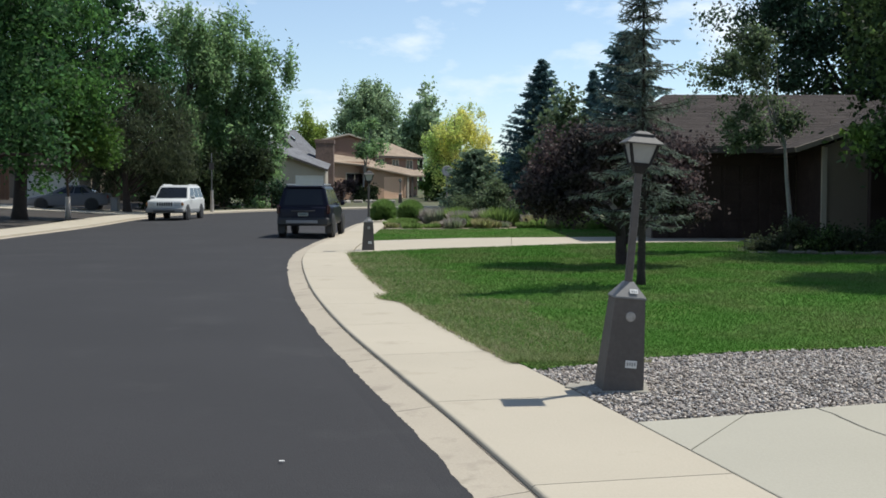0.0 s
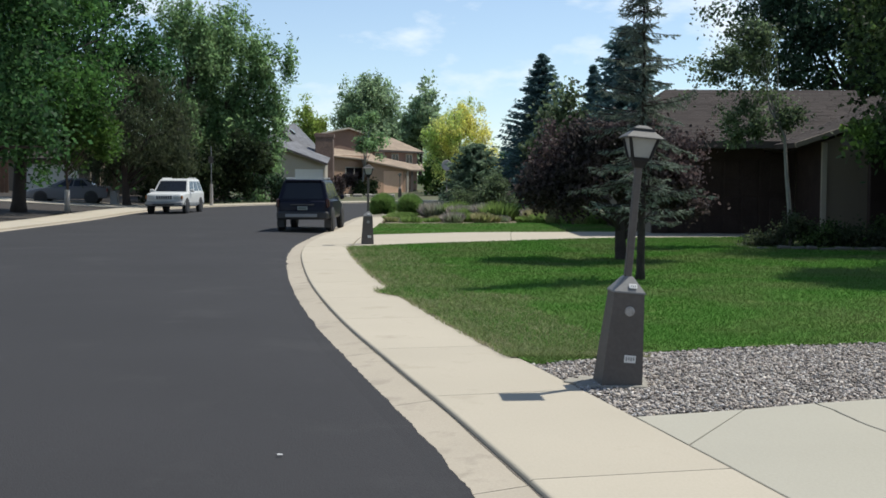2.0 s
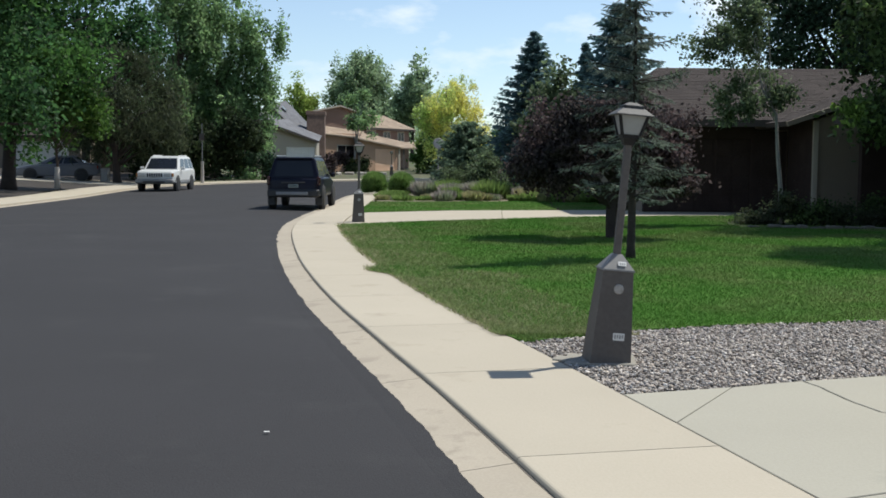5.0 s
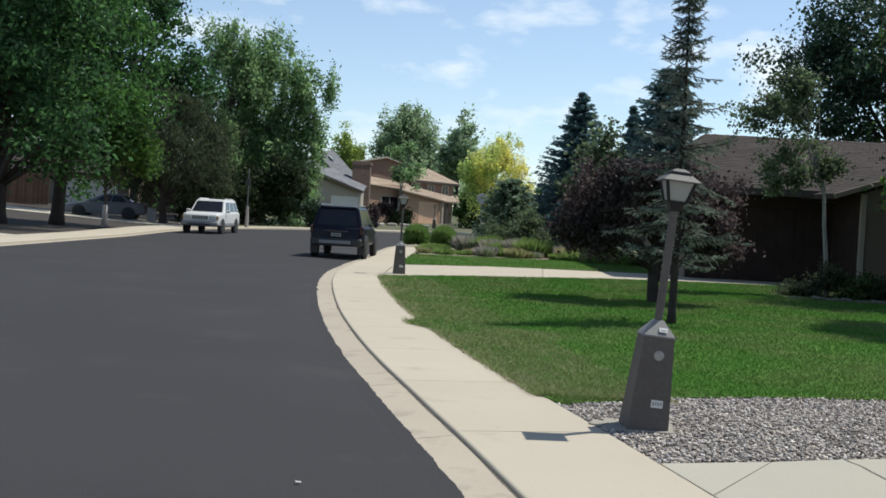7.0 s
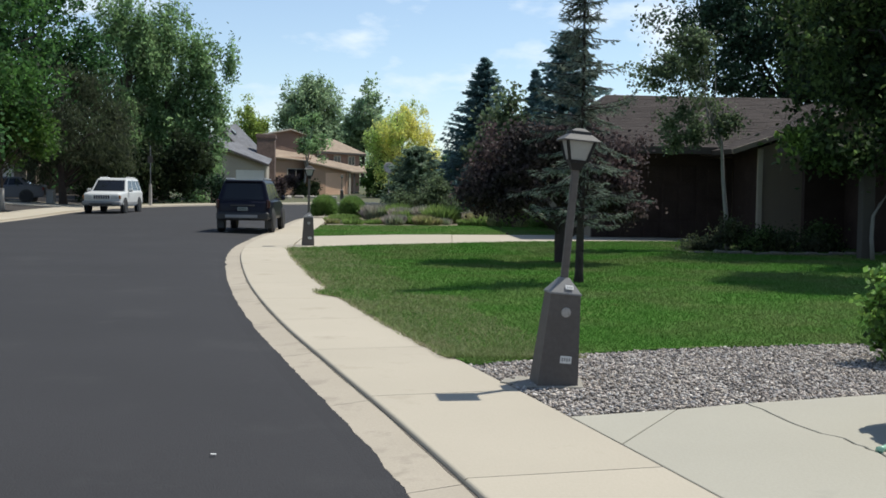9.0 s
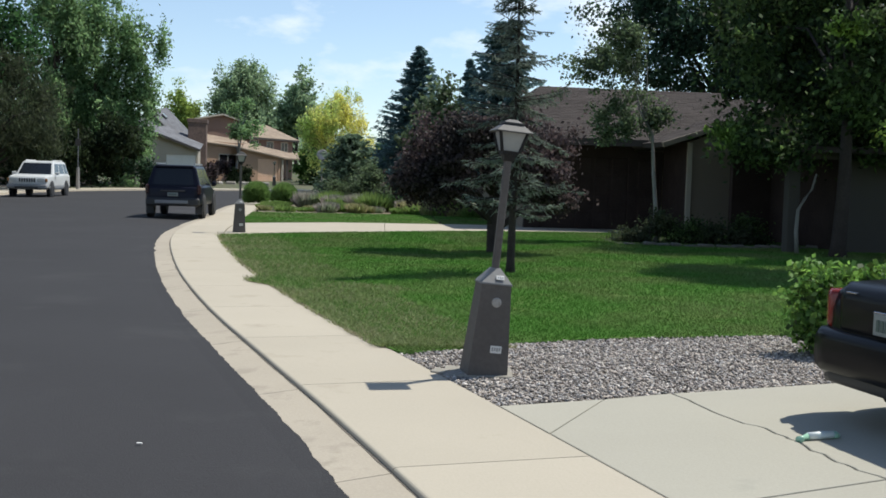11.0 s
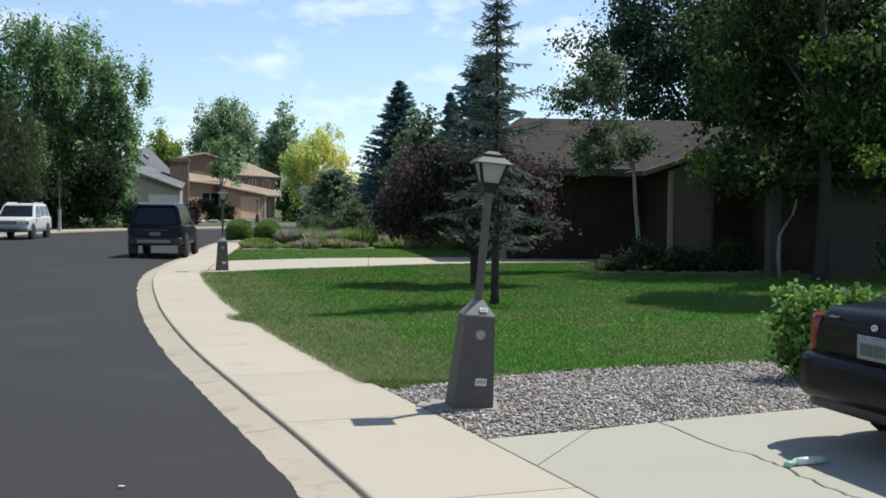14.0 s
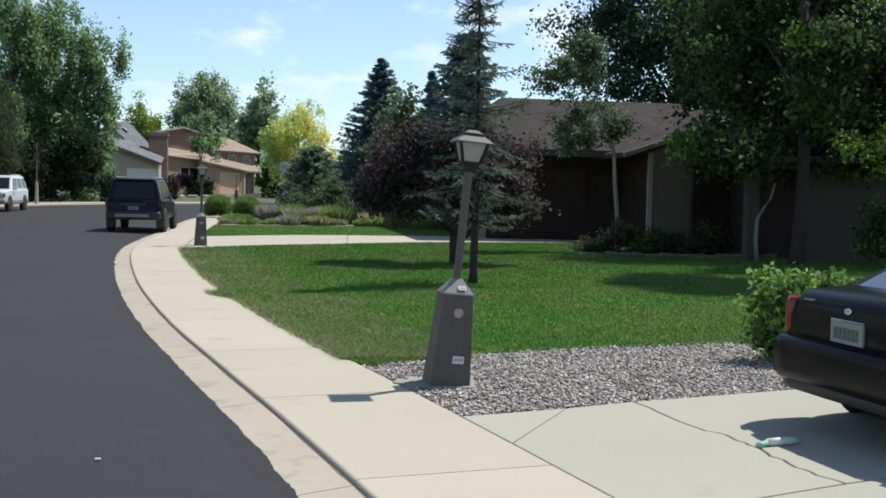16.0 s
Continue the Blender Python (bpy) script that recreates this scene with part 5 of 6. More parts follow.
# the white sport utility car across the road, nose to the camera's side
jeep = thing("car", "boxy white sport utility car parked across the road", "car", pose(-11.5, 54.6, ROAD_Z + 0.01, 0, 0, 178))
part("body", loft([(-2.2, 0.78, 0.5, 1.0, 0.08), (-2.1, 0.86, 0.42, 1.04, 0.08), (-0.6, 0.88, 0.36, 1.06, 0.07), (0.7, 0.88, 0.36, 1.04, 0.07), (1.3, 0.87, 0.38, 1.04, 0.08), (2.05, 0.82, 0.42, 0.98, 0.1), (2.18, 0.76, 0.5, 0.92, 0.08)]), WHITE, jeep, "white painted bodywork", True)
cab, low, top = cabin_panes(jeep, ((-2.1, 0.95, 0.83, 1.02), (-1.85, 0.3, 0.68, 1.62)), GLASS_DARK)
rounded(part("cabin", cab, WHITE, jeep), 0.045)
pane_on(jeep, "windscreen", low, top, 2, 0.06, 0.94, 0.08, 0.9, GLASS_DARK)
pane_on(jeep, "rear_window", low, top, 0, 0.08, 0.92, 0.1, 0.9, GLASS_DARK)
for i, spans in ((1, ((0.05, 0.27), (0.31, 0.6), (0.64, 0.92))), (3, ((0.08, 0.36), (0.4, 0.69), (0.73, 0.95)))):
    for u0, u1 in spans:
        pane_on(jeep, "side_window", low, top, i, u0, u1, 0.12, 0.86, GLASS_DARK)
grille = box_part(jeep, "grille", -0.4, 0.4, 2.15, 2.21, 0.7, 0.9, WHITE)
for k in range(7):
    box_part(grille, "grille_slot", -0.36 + 0.105 * k, -0.29 + 0.105 * k, 2.2, 2.218, 0.72, 0.88, BLACK_PLASTIC, bevel=0.004)
box_part(jeep, "front_bumper", -0.86, 0.86, 2.02, 2.3, 0.42, 0.62, TRIM_GREY, "grey plastic front bumper", bevel=0.05)
box_part(jeep, "air_intake", -0.5, 0.5, 2.28, 2.31, 0.45, 0.52, BLACK_PLASTIC)
for s in (-1, 1):
    box_part(jeep, "headlight", min(s * 0.44, s * 0.74), max(s * 0.44, s * 0.74), 2.12, 2.2, 0.72, 0.88, CLEAR_LENS, bevel=0.02)
    box_part(jeep, "indicator", min(s * 0.75, s * 0.85), max(s * 0.75, s * 0.85), 2.02, 2.17, 0.72, 0.88, AMBER_LENS, bevel=0.02)
    box_part(jeep, "door_mirror", min(s * 0.86, s * 1.04), max(s * 0.86, s * 1.04), 0.62, 0.76, 1.03, 1.17, WHITE, bevel=0.03)
    box_part(jeep, "side_cladding", s * 0.88 - 0.012, s * 0.88 + 0.012, -1.9, 1.9, 0.44, 0.56, TRIM_GREY)
    box_part(jeep, "roof_rail", s * 0.6 - 0.02, s * 0.6 + 0.02, -1.6, 0.1, 1.67, 1.71, WHITE)
    for y in (-1.35, 1.35):
        wheel(jeep, s * 0.815, y, 0.36, s)
arches(jeep, 0.872, (-1.35, 1.35), 0.355)

# the grey saloon in the driveway across the road
coupe = thing("car", "grey saloon car parked in the shaded driveway", "car", pose(-19.6, 64.4, 0.36, 0, 0, 97))
part("body", loft([(-2.25, 0.6, 0.4, 0.82, 0.1), (-2.18, 0.76, 0.3, 0.94, 0.1), (-1.5, 0.85, 0.25, 0.98, 0.1), (0.0, 0.87, 0.24, 0.92, 0.1), (1.2, 0.86, 0.25, 0.88, 0.12), (1.95, 0.78, 0.28, 0.74, 0.14), (2.25, 0.55, 0.35, 0.6, 0.1)]), SILVER, coupe, "grey painted bodywork", True)
cab, low, top = cabin_panes(coupe, ((-1.65, 1.05, 0.78, 0.9), (-0.95, 0.1, 0.56, 1.34)), GLASS_DARK)
rounded(part("cabin", cab, SILVER, coupe), 0.045)
pane_on(coupe, "windscreen", low, top, 2, 0.06, 0.94, 0.06, 0.92, GLASS_DARK)
pane_on(coupe, "rear_window", low, top, 0, 0.08, 0.92, 0.08, 0.92, GLASS_DARK)
for i in (1, 3):
    pane_on(coupe, "side_window", low, top, i, 0.16, 0.5, 0.1, 0.88, GLASS_DARK)
    pane_on(coupe, "side_window", low, top, i, 0.53, 0.86, 0.1, 0.88, GLASS_DARK)
for s in (-1, 1):
    box_part(coupe, "tail_lamp", min(s * 0.5, s * 0.76), max(s * 0.5, s * 0.76), -2.24, -2.1, 0.66, 0.84, RED_LENS, bevel=0.03)
    for y in (-1.35, 1.35):
        wheel(coupe, s * 0.805, y, 0.32, s)
arches(coupe, 0.862, (-1.35, 1.35), 0.32)
# simple box in place of a light grey framed rack by the saloon
cab2 = thing("utility_cabinet", "plain pale grey box standing in for a framed rack beside the driveway", "cabinet", pose(-17.0, 64.3, ground_z(-17, 64.3) + 0.1))
part("cabinet_body", Buf().box(-0.2, 0.2, -0.24, 0.24, 0, 0.75, bevel=0.02), TRIM_GREY, cab2)
part("cabinet_lid", Buf().box(-0.23, 0.23, -0.27, 0.27, 0.75, 0.8, bevel=0.015), TRIM_GREY, cab2)

# the black saloon in the near driveway
sedan = thing("car", "black saloon car parked in the near driveway", "car", pose(3.58, 6.98, PAVE_Z - 0.012, 0, 0, -84) @ pose(0, 2.12, 0))
part("body", loft([(-2.12, 0.5, 0.4, 0.66, 0.1), (-2.1, 0.64, 0.36, 0.76, 0.1), (-2.04, 0.74, 0.31, 0.83, 0.1), (-1.92, 0.8, 0.28, 0.87, 0.09), (-1.6, 0.83, 0.25, 0.89, 0.09), (-0.8, 0.835, 0.19, 0.9, 0.09), (0.5, 0.84, 0.19, 0.9, 0.09), (1.2, 0.83, 0.2, 0.86, 0.1), (1.75, 0.78, 0.22, 0.78, 0.12), (2.05, 0.68, 0.26, 0.66, 0.12), (2.14, 0.5, 0.34, 0.56, 0.08)]), BLACK, sedan, "glossy black bodywork", True)
cab, low, top = cabin_panes(sedan, ((-1.66, 1.1, 0.77, 0.87), (-0.9, 0.25, 0.55, 1.3)), GLASS_DARK)
rounded(part("cabin", cab, BLACK, sedan), 0.045)
REAR_GLASS = material("rear window glass", (0.05, 0.06, 0.065), 0.05, 0.05, 10, 1, 0, gloss=1.0)
REAR_GLASS.node_tree.nodes["Principled BSDF"].inputs["Coat Weight"].default_value = 1.0
REAR_GLASS.node_tree.nodes["Principled BSDF"].inputs["Coat IOR"].default_value = 2.0
pane_on(sedan, "rear_window", low, top, 0, 0.08, 0.92, 0.07, 0.93, REAR_GLASS)
pane_on(sedan, "windscreen", low, top, 2, 0.06, 0.94, 0.06, 0.92, GLASS_DARK)
for i in (1, 3):
    pane_on(sedan, "side_window", low, top, i, 0.16, 0.5, 0.1, 0.88, GLASS_DARK)
    pane_on(sedan, "side_window", low, top, i, 0.53, 0.86, 0.1, 0.88, GLASS_DARK)
part("rear_bumper", loft([(-2.2, 0.58, 0.38, 0.54, 0.07), (-2.185, 0.7, 0.33, 0.575, 0.07), (-2.1, 0.79, 0.29, 0.59, 0.06), (-1.95, 0.835, 0.27, 0.595, 0.05), (-1.72, 0.845, 0.26, 0.6, 0.05)]), BLACK, sedan, "black painted rear bumper", True)
part("boot_lid", loft([(-2.125, 0.5, 0.6, 0.8, 0.05, 0.03), (-2.11, 0.55, 0.58, 0.85, 0.05, 0.03), (-2.04, 0.58, 0.58, 0.895, 0.04, 0.03), (-1.7, 0.6, 0.6, 0.915, 0.04, 0.03), (-1.62, 0.6, 0.62, 0.9, 0.04, 0.03)]), BLACK, sedan, smooth=True)
plate = box_part(sedan, "number_plate", -0.155, 0.155, -2.142, -2.115, 0.61, 0.742, PLATE, "white and green number plate with blanked bars", bevel=0.004)
box_part(plate, "plate_frame", -0.16, 0.16, -2.138, -2.118, 0.736, 0.752, CHROME, bevel=0.003)
for i in range(6):
    box_part(plate, "plate_bar", -0.12 + 0.041 * i, -0.09 + 0.041 * i, -2.147, -2.14, 0.635, 0.705, PLATE_GREEN, bevel=0.001)
part("emblem", Buf().lathe([(0.034, 0.0), (0.034, 0.004), (0.027, 0.004), (0.026, 0.0)], 18, pose(0, -2.13, 0.805, 80) @ Matrix.Diagonal((0.95, 0.55, 1, 1))), CHROME, sedan, "plain oval chrome emblem")
part("badge_bar", Buf().box(-0.46, -0.36, -2.13, -2.1, 0.83, 0.842, bevel=0.002), CHROME, sedan)
for s in (-1, 1):
    lens = loft([(-2.08, 0.05, 0.6, 0.8, 0.03, 0.03), (-2.06, 0.075, 0.58, 0.83, 0.03, 0.03), (-1.84, 0.07, 0.58, 0.83, 0.03, 0.03)])
    lens.v = [(x + s * 0.735, y - 0.035 + 0.5 * max(abs(x + s * 0.735) - 0.66, 0), z) for x, y, z in lens.v]
    t = part("tail_lamp", lens, RED_LENS, sedan, "red tail lamp lens", True)
    box_part(t, "reversing_lens", min(s * 0.665, s * 0.745), max(s * 0.665, s * 0.745), -2.06, -1.98, 0.575, 0.625, CLEAR_LENS, bevel=0.01)
    for y in (-1.28, 1.2):
        wheel(sedan, s * 0.778, y, 0.3, s)
arches(sedan, 0.836, (-1.28, 1.2), 0.3)
part("rear_valance", loft([(-2.16, 0.56, 0.27, 0.36, 0.03, 0.03), (-2.1, 0.7, 0.24, 0.34, 0.03, 0.03), (-1.75, 0.76, 0.22, 0.34, 0.03, 0.03)]), BLACK_PLASTIC, sedan, "matt black valance", True)
part("exhaust_pipe", Buf().tube([(0.42, -2.1, 0.22), (0.42, -1.7, 0.24)], [0.025, 0.025], 10), ALLOY, sedan)

wrap = thing("newspaper_bag", "rolled paper in a pale green plastic bag on the driveway", "bag", pose(3.17, 6.98, PAVE_Z, 0, 0, 12) @ Matrix.Scale(0.72, 4))
part("roll", Buf().lathe([(0.012, -0.13), (0.03, -0.125), (0.033, 0), (0.03, 0.125), (0.012, 0.13)], 12, pose(0, 0, 0.034, 0, 90)), BAG_WHITE, wrap, "white rolled paper", True)
part("bag_tail", Buf().tube([(-0.12, 0, 0.03), (-0.18, -0.01, 0.02), (-0.23, -0.03, 0.012)], [0.03, 0.022, 0.035], 8), BAG_GREEN, wrap, "crumpled pale green plastic", True)
part("bag_end", Buf().tube([(0.11, 0, 0.034), (0.16, 0.01, 0.026), (0.2, 0.03, 0.014)], [0.033, 0.03, 0.02], 8), BAG_GREEN, wrap, "", True)


# ---- houses ----
def shingled(a, b, c, d, mat, courses, tabs, seed=1, thick=0.014):
    """A roof plane from eave a-b to ridge d-c, laid in overlapping courses of tabs."""
    rng = random.Random(seed)
    a, b, c, d = map(Vector, (a, b, c, d))
    nrm = (b - a).cross(d - a).normalized()
    buf = Buf()
    base = [a, b, c, d]
    buf.add([p - nrm * 0.12 for p in base] + base, [(3, 2, 1, 0), (4, 5, 6, 7), (0, 1, 5, 4), (1, 2, 6, 5), (2, 3, 7, 6), (3, 0, 4, 7)])
    for i in range(courses):
        v0, v1 = i / courses, min((i + 1.15) / courses, 1)
        l0, r0, l1, r1 = a.lerp(d, v0), b.lerp(c, v0), a.lerp(d, v1), b.lerp(c, v1)
        cuts = [0] + sorted((k + rng.uniform(-0.3, 0.3)) / tabs for k in range(1, tabs)) + [1]
        for u0, u1 in zip(cuts, cuts[1:]):
            t = thick * rng.uniform(0.8, 1.2)
            q = [l0.lerp(r0, u0 + 0.0008), l0.lerp(r0, u1 - 0.0008), l1.lerp(r1, u1 - 0.0008), l1.lerp(r1, u0 + 0.0008)]
            buf.add([q[0], q[1], q[2], q[3], q[0] + nrm * t, q[1] + nrm * t, q[2] + nrm * 0.004, q[3] + nrm * 0.004], [(4, 5, 6, 7), (0, 1, 5, 4), (1, 2, 6, 5), (3, 0, 4, 7)])
    return buf


def window_part(house, x0, x1, y, z0, z1, frame_mat, name="window"):
    w = part(name, Buf().box(x0, x1, y - 0.02, y + 0.02, z0, z1), GLASS_DARK, house, "dark window pane")
    for args in ((x0 - 0.07, x1 + 0.07, z0 - 0.08, z0), (x0 - 0.07, x1 + 0.07, z1, z1 + 0.08), (x0 - 0.07, x0, z0, z1), (x1, x1 + 0.07, z0, z1), ((x0 + x1) / 2 - 0.025, (x0 + x1) / 2 + 0.025, z0, z1)):
        part("window_frame", Buf().box(args[0], args[1], y - 0.06, y + 0.02, args[2], args[3]), frame_mat, w)
    return w


def garage_door(house, x0, x1, y, z0, z1, mat, rows=4, cols=4):
    d = part("garage_door", Buf().box(x0, x1, y, y + 0.05, z0, z1), mat, house, "panelled garage door")
    for r in range(rows):
        for c in range(cols):
            w, h = (x1 - x0) / cols, (z1 - z0) / rows
            part("door_panel", Buf().box(x0 + c * w + 0.05, x0 + (c + 1) * w - 0.05, y - 0.02, y + 0.004, z0 + r * h + 0.04, z0 + (r + 1) * h - 0.04, bevel=0.008), mat, d)
    return d


# the brown house with its garage, porch and hipped roof
brown = thing("house", "single-storey taupe house with dark brown garage and brown shingle roof", "house")
part("garage_wall", Buf().box(6.9, 7.35, 33.6, 33.8, 0.0, 2.78).box(10.05, 10.2, 33.6, 33.8, 0, 2.78).box(7.35, 10.05, 33.6, 33.8, 2.3, 2.78), BROWN_WOOD, brown, "dark brown boarded wall")
garage_door(brown, 7.35, 10.05, 33.68, 0.1, 2.3, BROWN_WOOD, 4, 5)
door = part("front_door", Buf().box(10.2, 11.1, 33.62, 33.7, 0.12, 2.5), BROWN_WOOD, brown, "dark brown door")
part("door_panel", Buf().box(10.36, 10.94, 33.58, 33.625, 0.35, 1.15, bevel=0.01), BROWN_WOOD, door)
part("door_panel", Buf().box(10.36, 10.94, 33.58, 33.625, 1.3, 2.2, bevel=0.01), BROWN_WOOD, door)
part("side_wall", Buf().box(6.9, 7.05, 33.8, 42, 0, 2.78), STUCCO, brown)
part("back_wall", Buf().box(7.05, 20, 41.8, 42, 0, 2.78), STUCCO, brown)
part("wing_wall", Buf().box(11.12, 20.5, 31.4, 31.6, 0, 2.75).add([(11.12, 31.4, 2.75), (20.5, 31.4, 2.75), (16.0, 31.4, 4.4), (11.12, 31.6, 2.75), (20.5, 31.6, 2.75), (16.0, 31.6, 4.4)], [(0, 1, 2), (5, 4, 3), (0, 2, 5, 3), (1, 4, 5, 2)]), STUCCO, brown, "taupe stucco wall")
part("wing_side_wall", Buf().box(11.12, 11.3, 31.6, 33.6, 0, 2.78), BROWN_WOOD, brown)
part("corner_trim", Buf().box(11.06, 11.2, 31.34, 31.395, 0, 2.72), TRIM_PALE, brown, "pale corner board")
part("roof", shingled((5.9, 32.6, 2.78), (14.6, 32.6, 2.78), (14.6, 38.0, 4.68), (8.2, 38.0, 4.68), SHINGLE_BROWN, 34, 12, 3), SHINGLE_BROWN, brown, "brown shingle roof slope")
part("roof", shingled((5.9, 43.2, 2.78), (5.9, 32.6, 2.78), (8.2, 38.0, 4.68), (8.2, 38.05, 4.68), SHINGLE_BROWN, 20, 10, 4), SHINGLE_BROWN, brown, "brown hipped roof end")
part("roof", shingled((14.6, 43.2, 2.78), (5.9, 43.2, 2.78), (8.2, 38.0, 4.68), (14.6, 38.0, 4.68), SHINGLE_BROWN, 20, 10, 5), SHINGLE_BROWN, brown, "brown shingle roof slope")
part("wing_roof", shingled((10.1, 42.0, 2.68), (10.1, 30.7, 2.68), (16.0, 30.7, 4.66), (16.0, 42.0, 4.66), SHINGLE_BROWN, 30, 14, 6), SHINGLE_BROWN, brown, "brown shingle roof slope")
part("wing_roof", shingled((21.9, 30.7, 2.68), (21.9, 42.0, 2.68), (16.0, 42.0, 4.66), (16.0, 30.7, 4.66), SHINGLE_BROWN, 30, 14, 7), SHINGLE_BROWN, brown, "brown shingle roof slope")
part("fascia", Buf().box(5.9, 10.3, 32.55, 32.6, 2.6, 2.8), TRIM_DARK, brown, "dark eave board")
part("fascia", Buf().tube([(10.1, 30.68, 2.62), (16.0, 30.68, 4.6)], [0.09, 0.09], 4), STUCCO, brown, "taupe rake board")
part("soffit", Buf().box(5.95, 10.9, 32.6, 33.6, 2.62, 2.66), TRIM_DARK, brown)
# post and front wall of the porch carry painted shade
part("porch_post", Buf().box(10.82, 11.08, 24.2, 24.46, 0, 2.4, bevel=0.01), STUCCO_SHADED, brown, "square taupe porch post, darkened for shade")
part("porch_wall", Buf().box(12.35, 20.5, 24.6, 24.8, 0, 2.5), STUCCO_SHADED, brown, "taupe stucco wall, darkened for shade")
# dark wood colour here stands in for the gloom of the entry recess
part("porch_side", Buf().box(12.35, 12.55, 24.8, 31.4, 0, 2.5), BROWN_WOOD, brown, "recessed entry wall, darkened for shade")
part("porch_back", Buf().box(11.3, 12.35, 28.6, 28.75, 0, 2.5), BROWN_WOOD, brown, "recessed entry wall, darkened for shade")
part("porch_roof", shingled((10.6, 23.8, 2.45), (21, 23.8, 2.45), (21, 28.7, 2.68), (10.6, 28.7, 2.68), SHINGLE_BROWN, 24, 12, 8), SHINGLE_BROWN, brown, "brown shingle porch roof")
part("porch_beam", Buf().box(10.75, 12.4, 24.2, 24.4, 2.2, 2.42), TRIM_DARK, brown)
solid("porch_path", Buf().prism([(10.9, 23.9), (20, 23.9), (20, 24.55), (10.9, 24.55)], 0, 0.12, 0.006), CONCRETE, "pale concrete porch path", "path", kind="structure")

# the grey-roofed house across the bend
grey = thing("house", "cream house with steep grey shingle roof and brick chimney", "house")
part("wall", Buf().box(-13.2, -8.6, 90, 93.6, 0.2, 3.5).add([(-13.2, 90, 3.5), (-8.6, 90, 3.5), (-10.7, 90, 5.65), (-13.2, 93.6, 3.5), (-8.6, 93.6, 3.5), (-10.5, 93.6, 5.7)], [(0, 1, 2), (5, 4, 3), (0, 2, 5, 3), (1, 4, 5, 2)]), CREAM, grey, "cream siding")
part("roof", shingled((-8.45, 89.5, 3.3), (-7.4, 94, 3.5), (-10.05, 94, 6.35), (-10.75, 89.5, 5.85), SHINGLE_GREY, 20, 10, 9), SHINGLE_GREY, grey, "steep grey shingle slope")
part("roof", shingled((-13.6, 94, 3.3), (-13.6, 89.5, 3.3), (-10.75, 89.5, 5.85), (-10.05, 94, 6.35), SHINGLE_GREY, 20, 10, 10), SHINGLE_GREY, grey, "steep grey shingle slope")
part("skylight", Buf().box(-0.22, 0.22, -0.4, 0.4, 0, 0.09, pose(-9.92, 91.3, 5.58, 0, 47, 0), bevel=0.02), CHROME, grey, "shiny roof skylight")
part("fascia", Buf().tube([(-8.45, 89.44, 3.22), (-10.75, 89.44, 5.77)], [0.11, 0.11], 4), TRIM_DARK, grey, "dark rake board")
part("garage_wall", Buf().box(-11.2, -9.25, 86, 86.2, 0.2, 3.0).box(-7.3, -7.15, 86, 86.2, 0.2, 3.0).box(-9.25, -7.3, 86, 86.2, 2.55, 3.0).box(-7.35, -7.15, 86.2, 90, 0.2, 3).add([(-11.2, 86, 3.0), (-7.15, 86, 3.0), (-11.2, 86, 4.5), (-11.2, 86.2, 3.0), (-7.15, 86.2, 3.0), (-11.2, 86.2, 4.5)], [(0, 1, 2), (5, 4, 3), (0, 2, 5, 3), (1, 4, 5, 2)]), CREAM, grey, "cream siding")
garage_door(grey, -9.25, -7.3, 86.08, 0.35, 2.55, GARAGE_WHITE, 4, 4)
part("garage_roof", shingled((-6.95, 85.5, 3.02), (-6.95, 90, 3.75), (-11.2, 90, 5.35), (-11.2, 85.5, 4.62), SHINGLE_GREY, 14, 8, 12), SHINGLE_GREY, grey, "grey shingle garage roof")
part("fascia", Buf().tube([(-6.95, 85.44, 2.92), (-11.2, 85.44, 4.52)], [0.1, 0.1], 4), TRIM_DARK, grey, "dark garage rake board")
chimney = part("chimney", Buf().box(-8.05, -6.75, 88.4, 89.4, 0.2, 5.25, bevel=0.02), BRICK, grey, "broad brown brick chimney")
part("chimney_cap", Buf().box(-8.12, -6.68, 88.33, 89.47, 5.1, 5.42, bevel=0.03), BRICK, chimney)

# the tan two-storey house
tan = thing("house", "tan two-storey house with tan shingle roofs and double garage", "house")
part("wall", Buf().box(-7.9, -4.5, 105.2, 112, 0.3, 5.95).add([(-7.9, 105.2, 5.95), (-4.5, 105.2, 5.95), (-6.2, 105.2, 6.4), (-7.9, 112, 5.95), (-4.5, 112, 5.95), (-6.2, 112, 6.4)], [(0, 1, 2), (5, 4, 3), (0, 2, 5, 3), (1, 4, 5, 2)]), STUCCO_ROSE, tan, "rose-brown gabled upper wall")
part("wall", Buf().box(-4.48, -0.1, 107, 112, 0.3, 4.75), STUCCO_ROSE, tan, "rose-brown upper wall")
part("roof", shingled((-4.0, 104.7, 5.83), (-4.0, 112.3, 5.83), (-6.2, 112.3, 6.45), (-6.2, 104.7, 6.45), SHINGLE_TAN, 12, 6, 13), SHINGLE_TAN, tan, "tan shingle roof slope")
part("roof", shingled((-8.4, 112.3, 5.83), (-8.4, 104.7, 5.83), (-6.2, 104.7, 6.45), (-6.2, 112.3, 6.45), SHINGLE_TAN, 12, 6, 14), SHINGLE_TAN, tan, "tan shingle roof slope")
part("fascia", Buf().tube([(-8.4, 104.66, 5.8), (-6.2, 104.66, 6.42), (-4.0, 104.66, 5.8)], [0.09, 0.09, 0.09], 4), TRIM_PALE, tan, "pale rake board")
part("roof", shingled((-4.5, 106.4, 4.68), (0.6, 106.4, 4.62), (-2.6, 109.6, 5.95), (-4.5, 109.6, 5.95), SHINGLE_TAN, 12, 8, 15), SHINGLE_TAN, tan, "tan shingle roof slope")
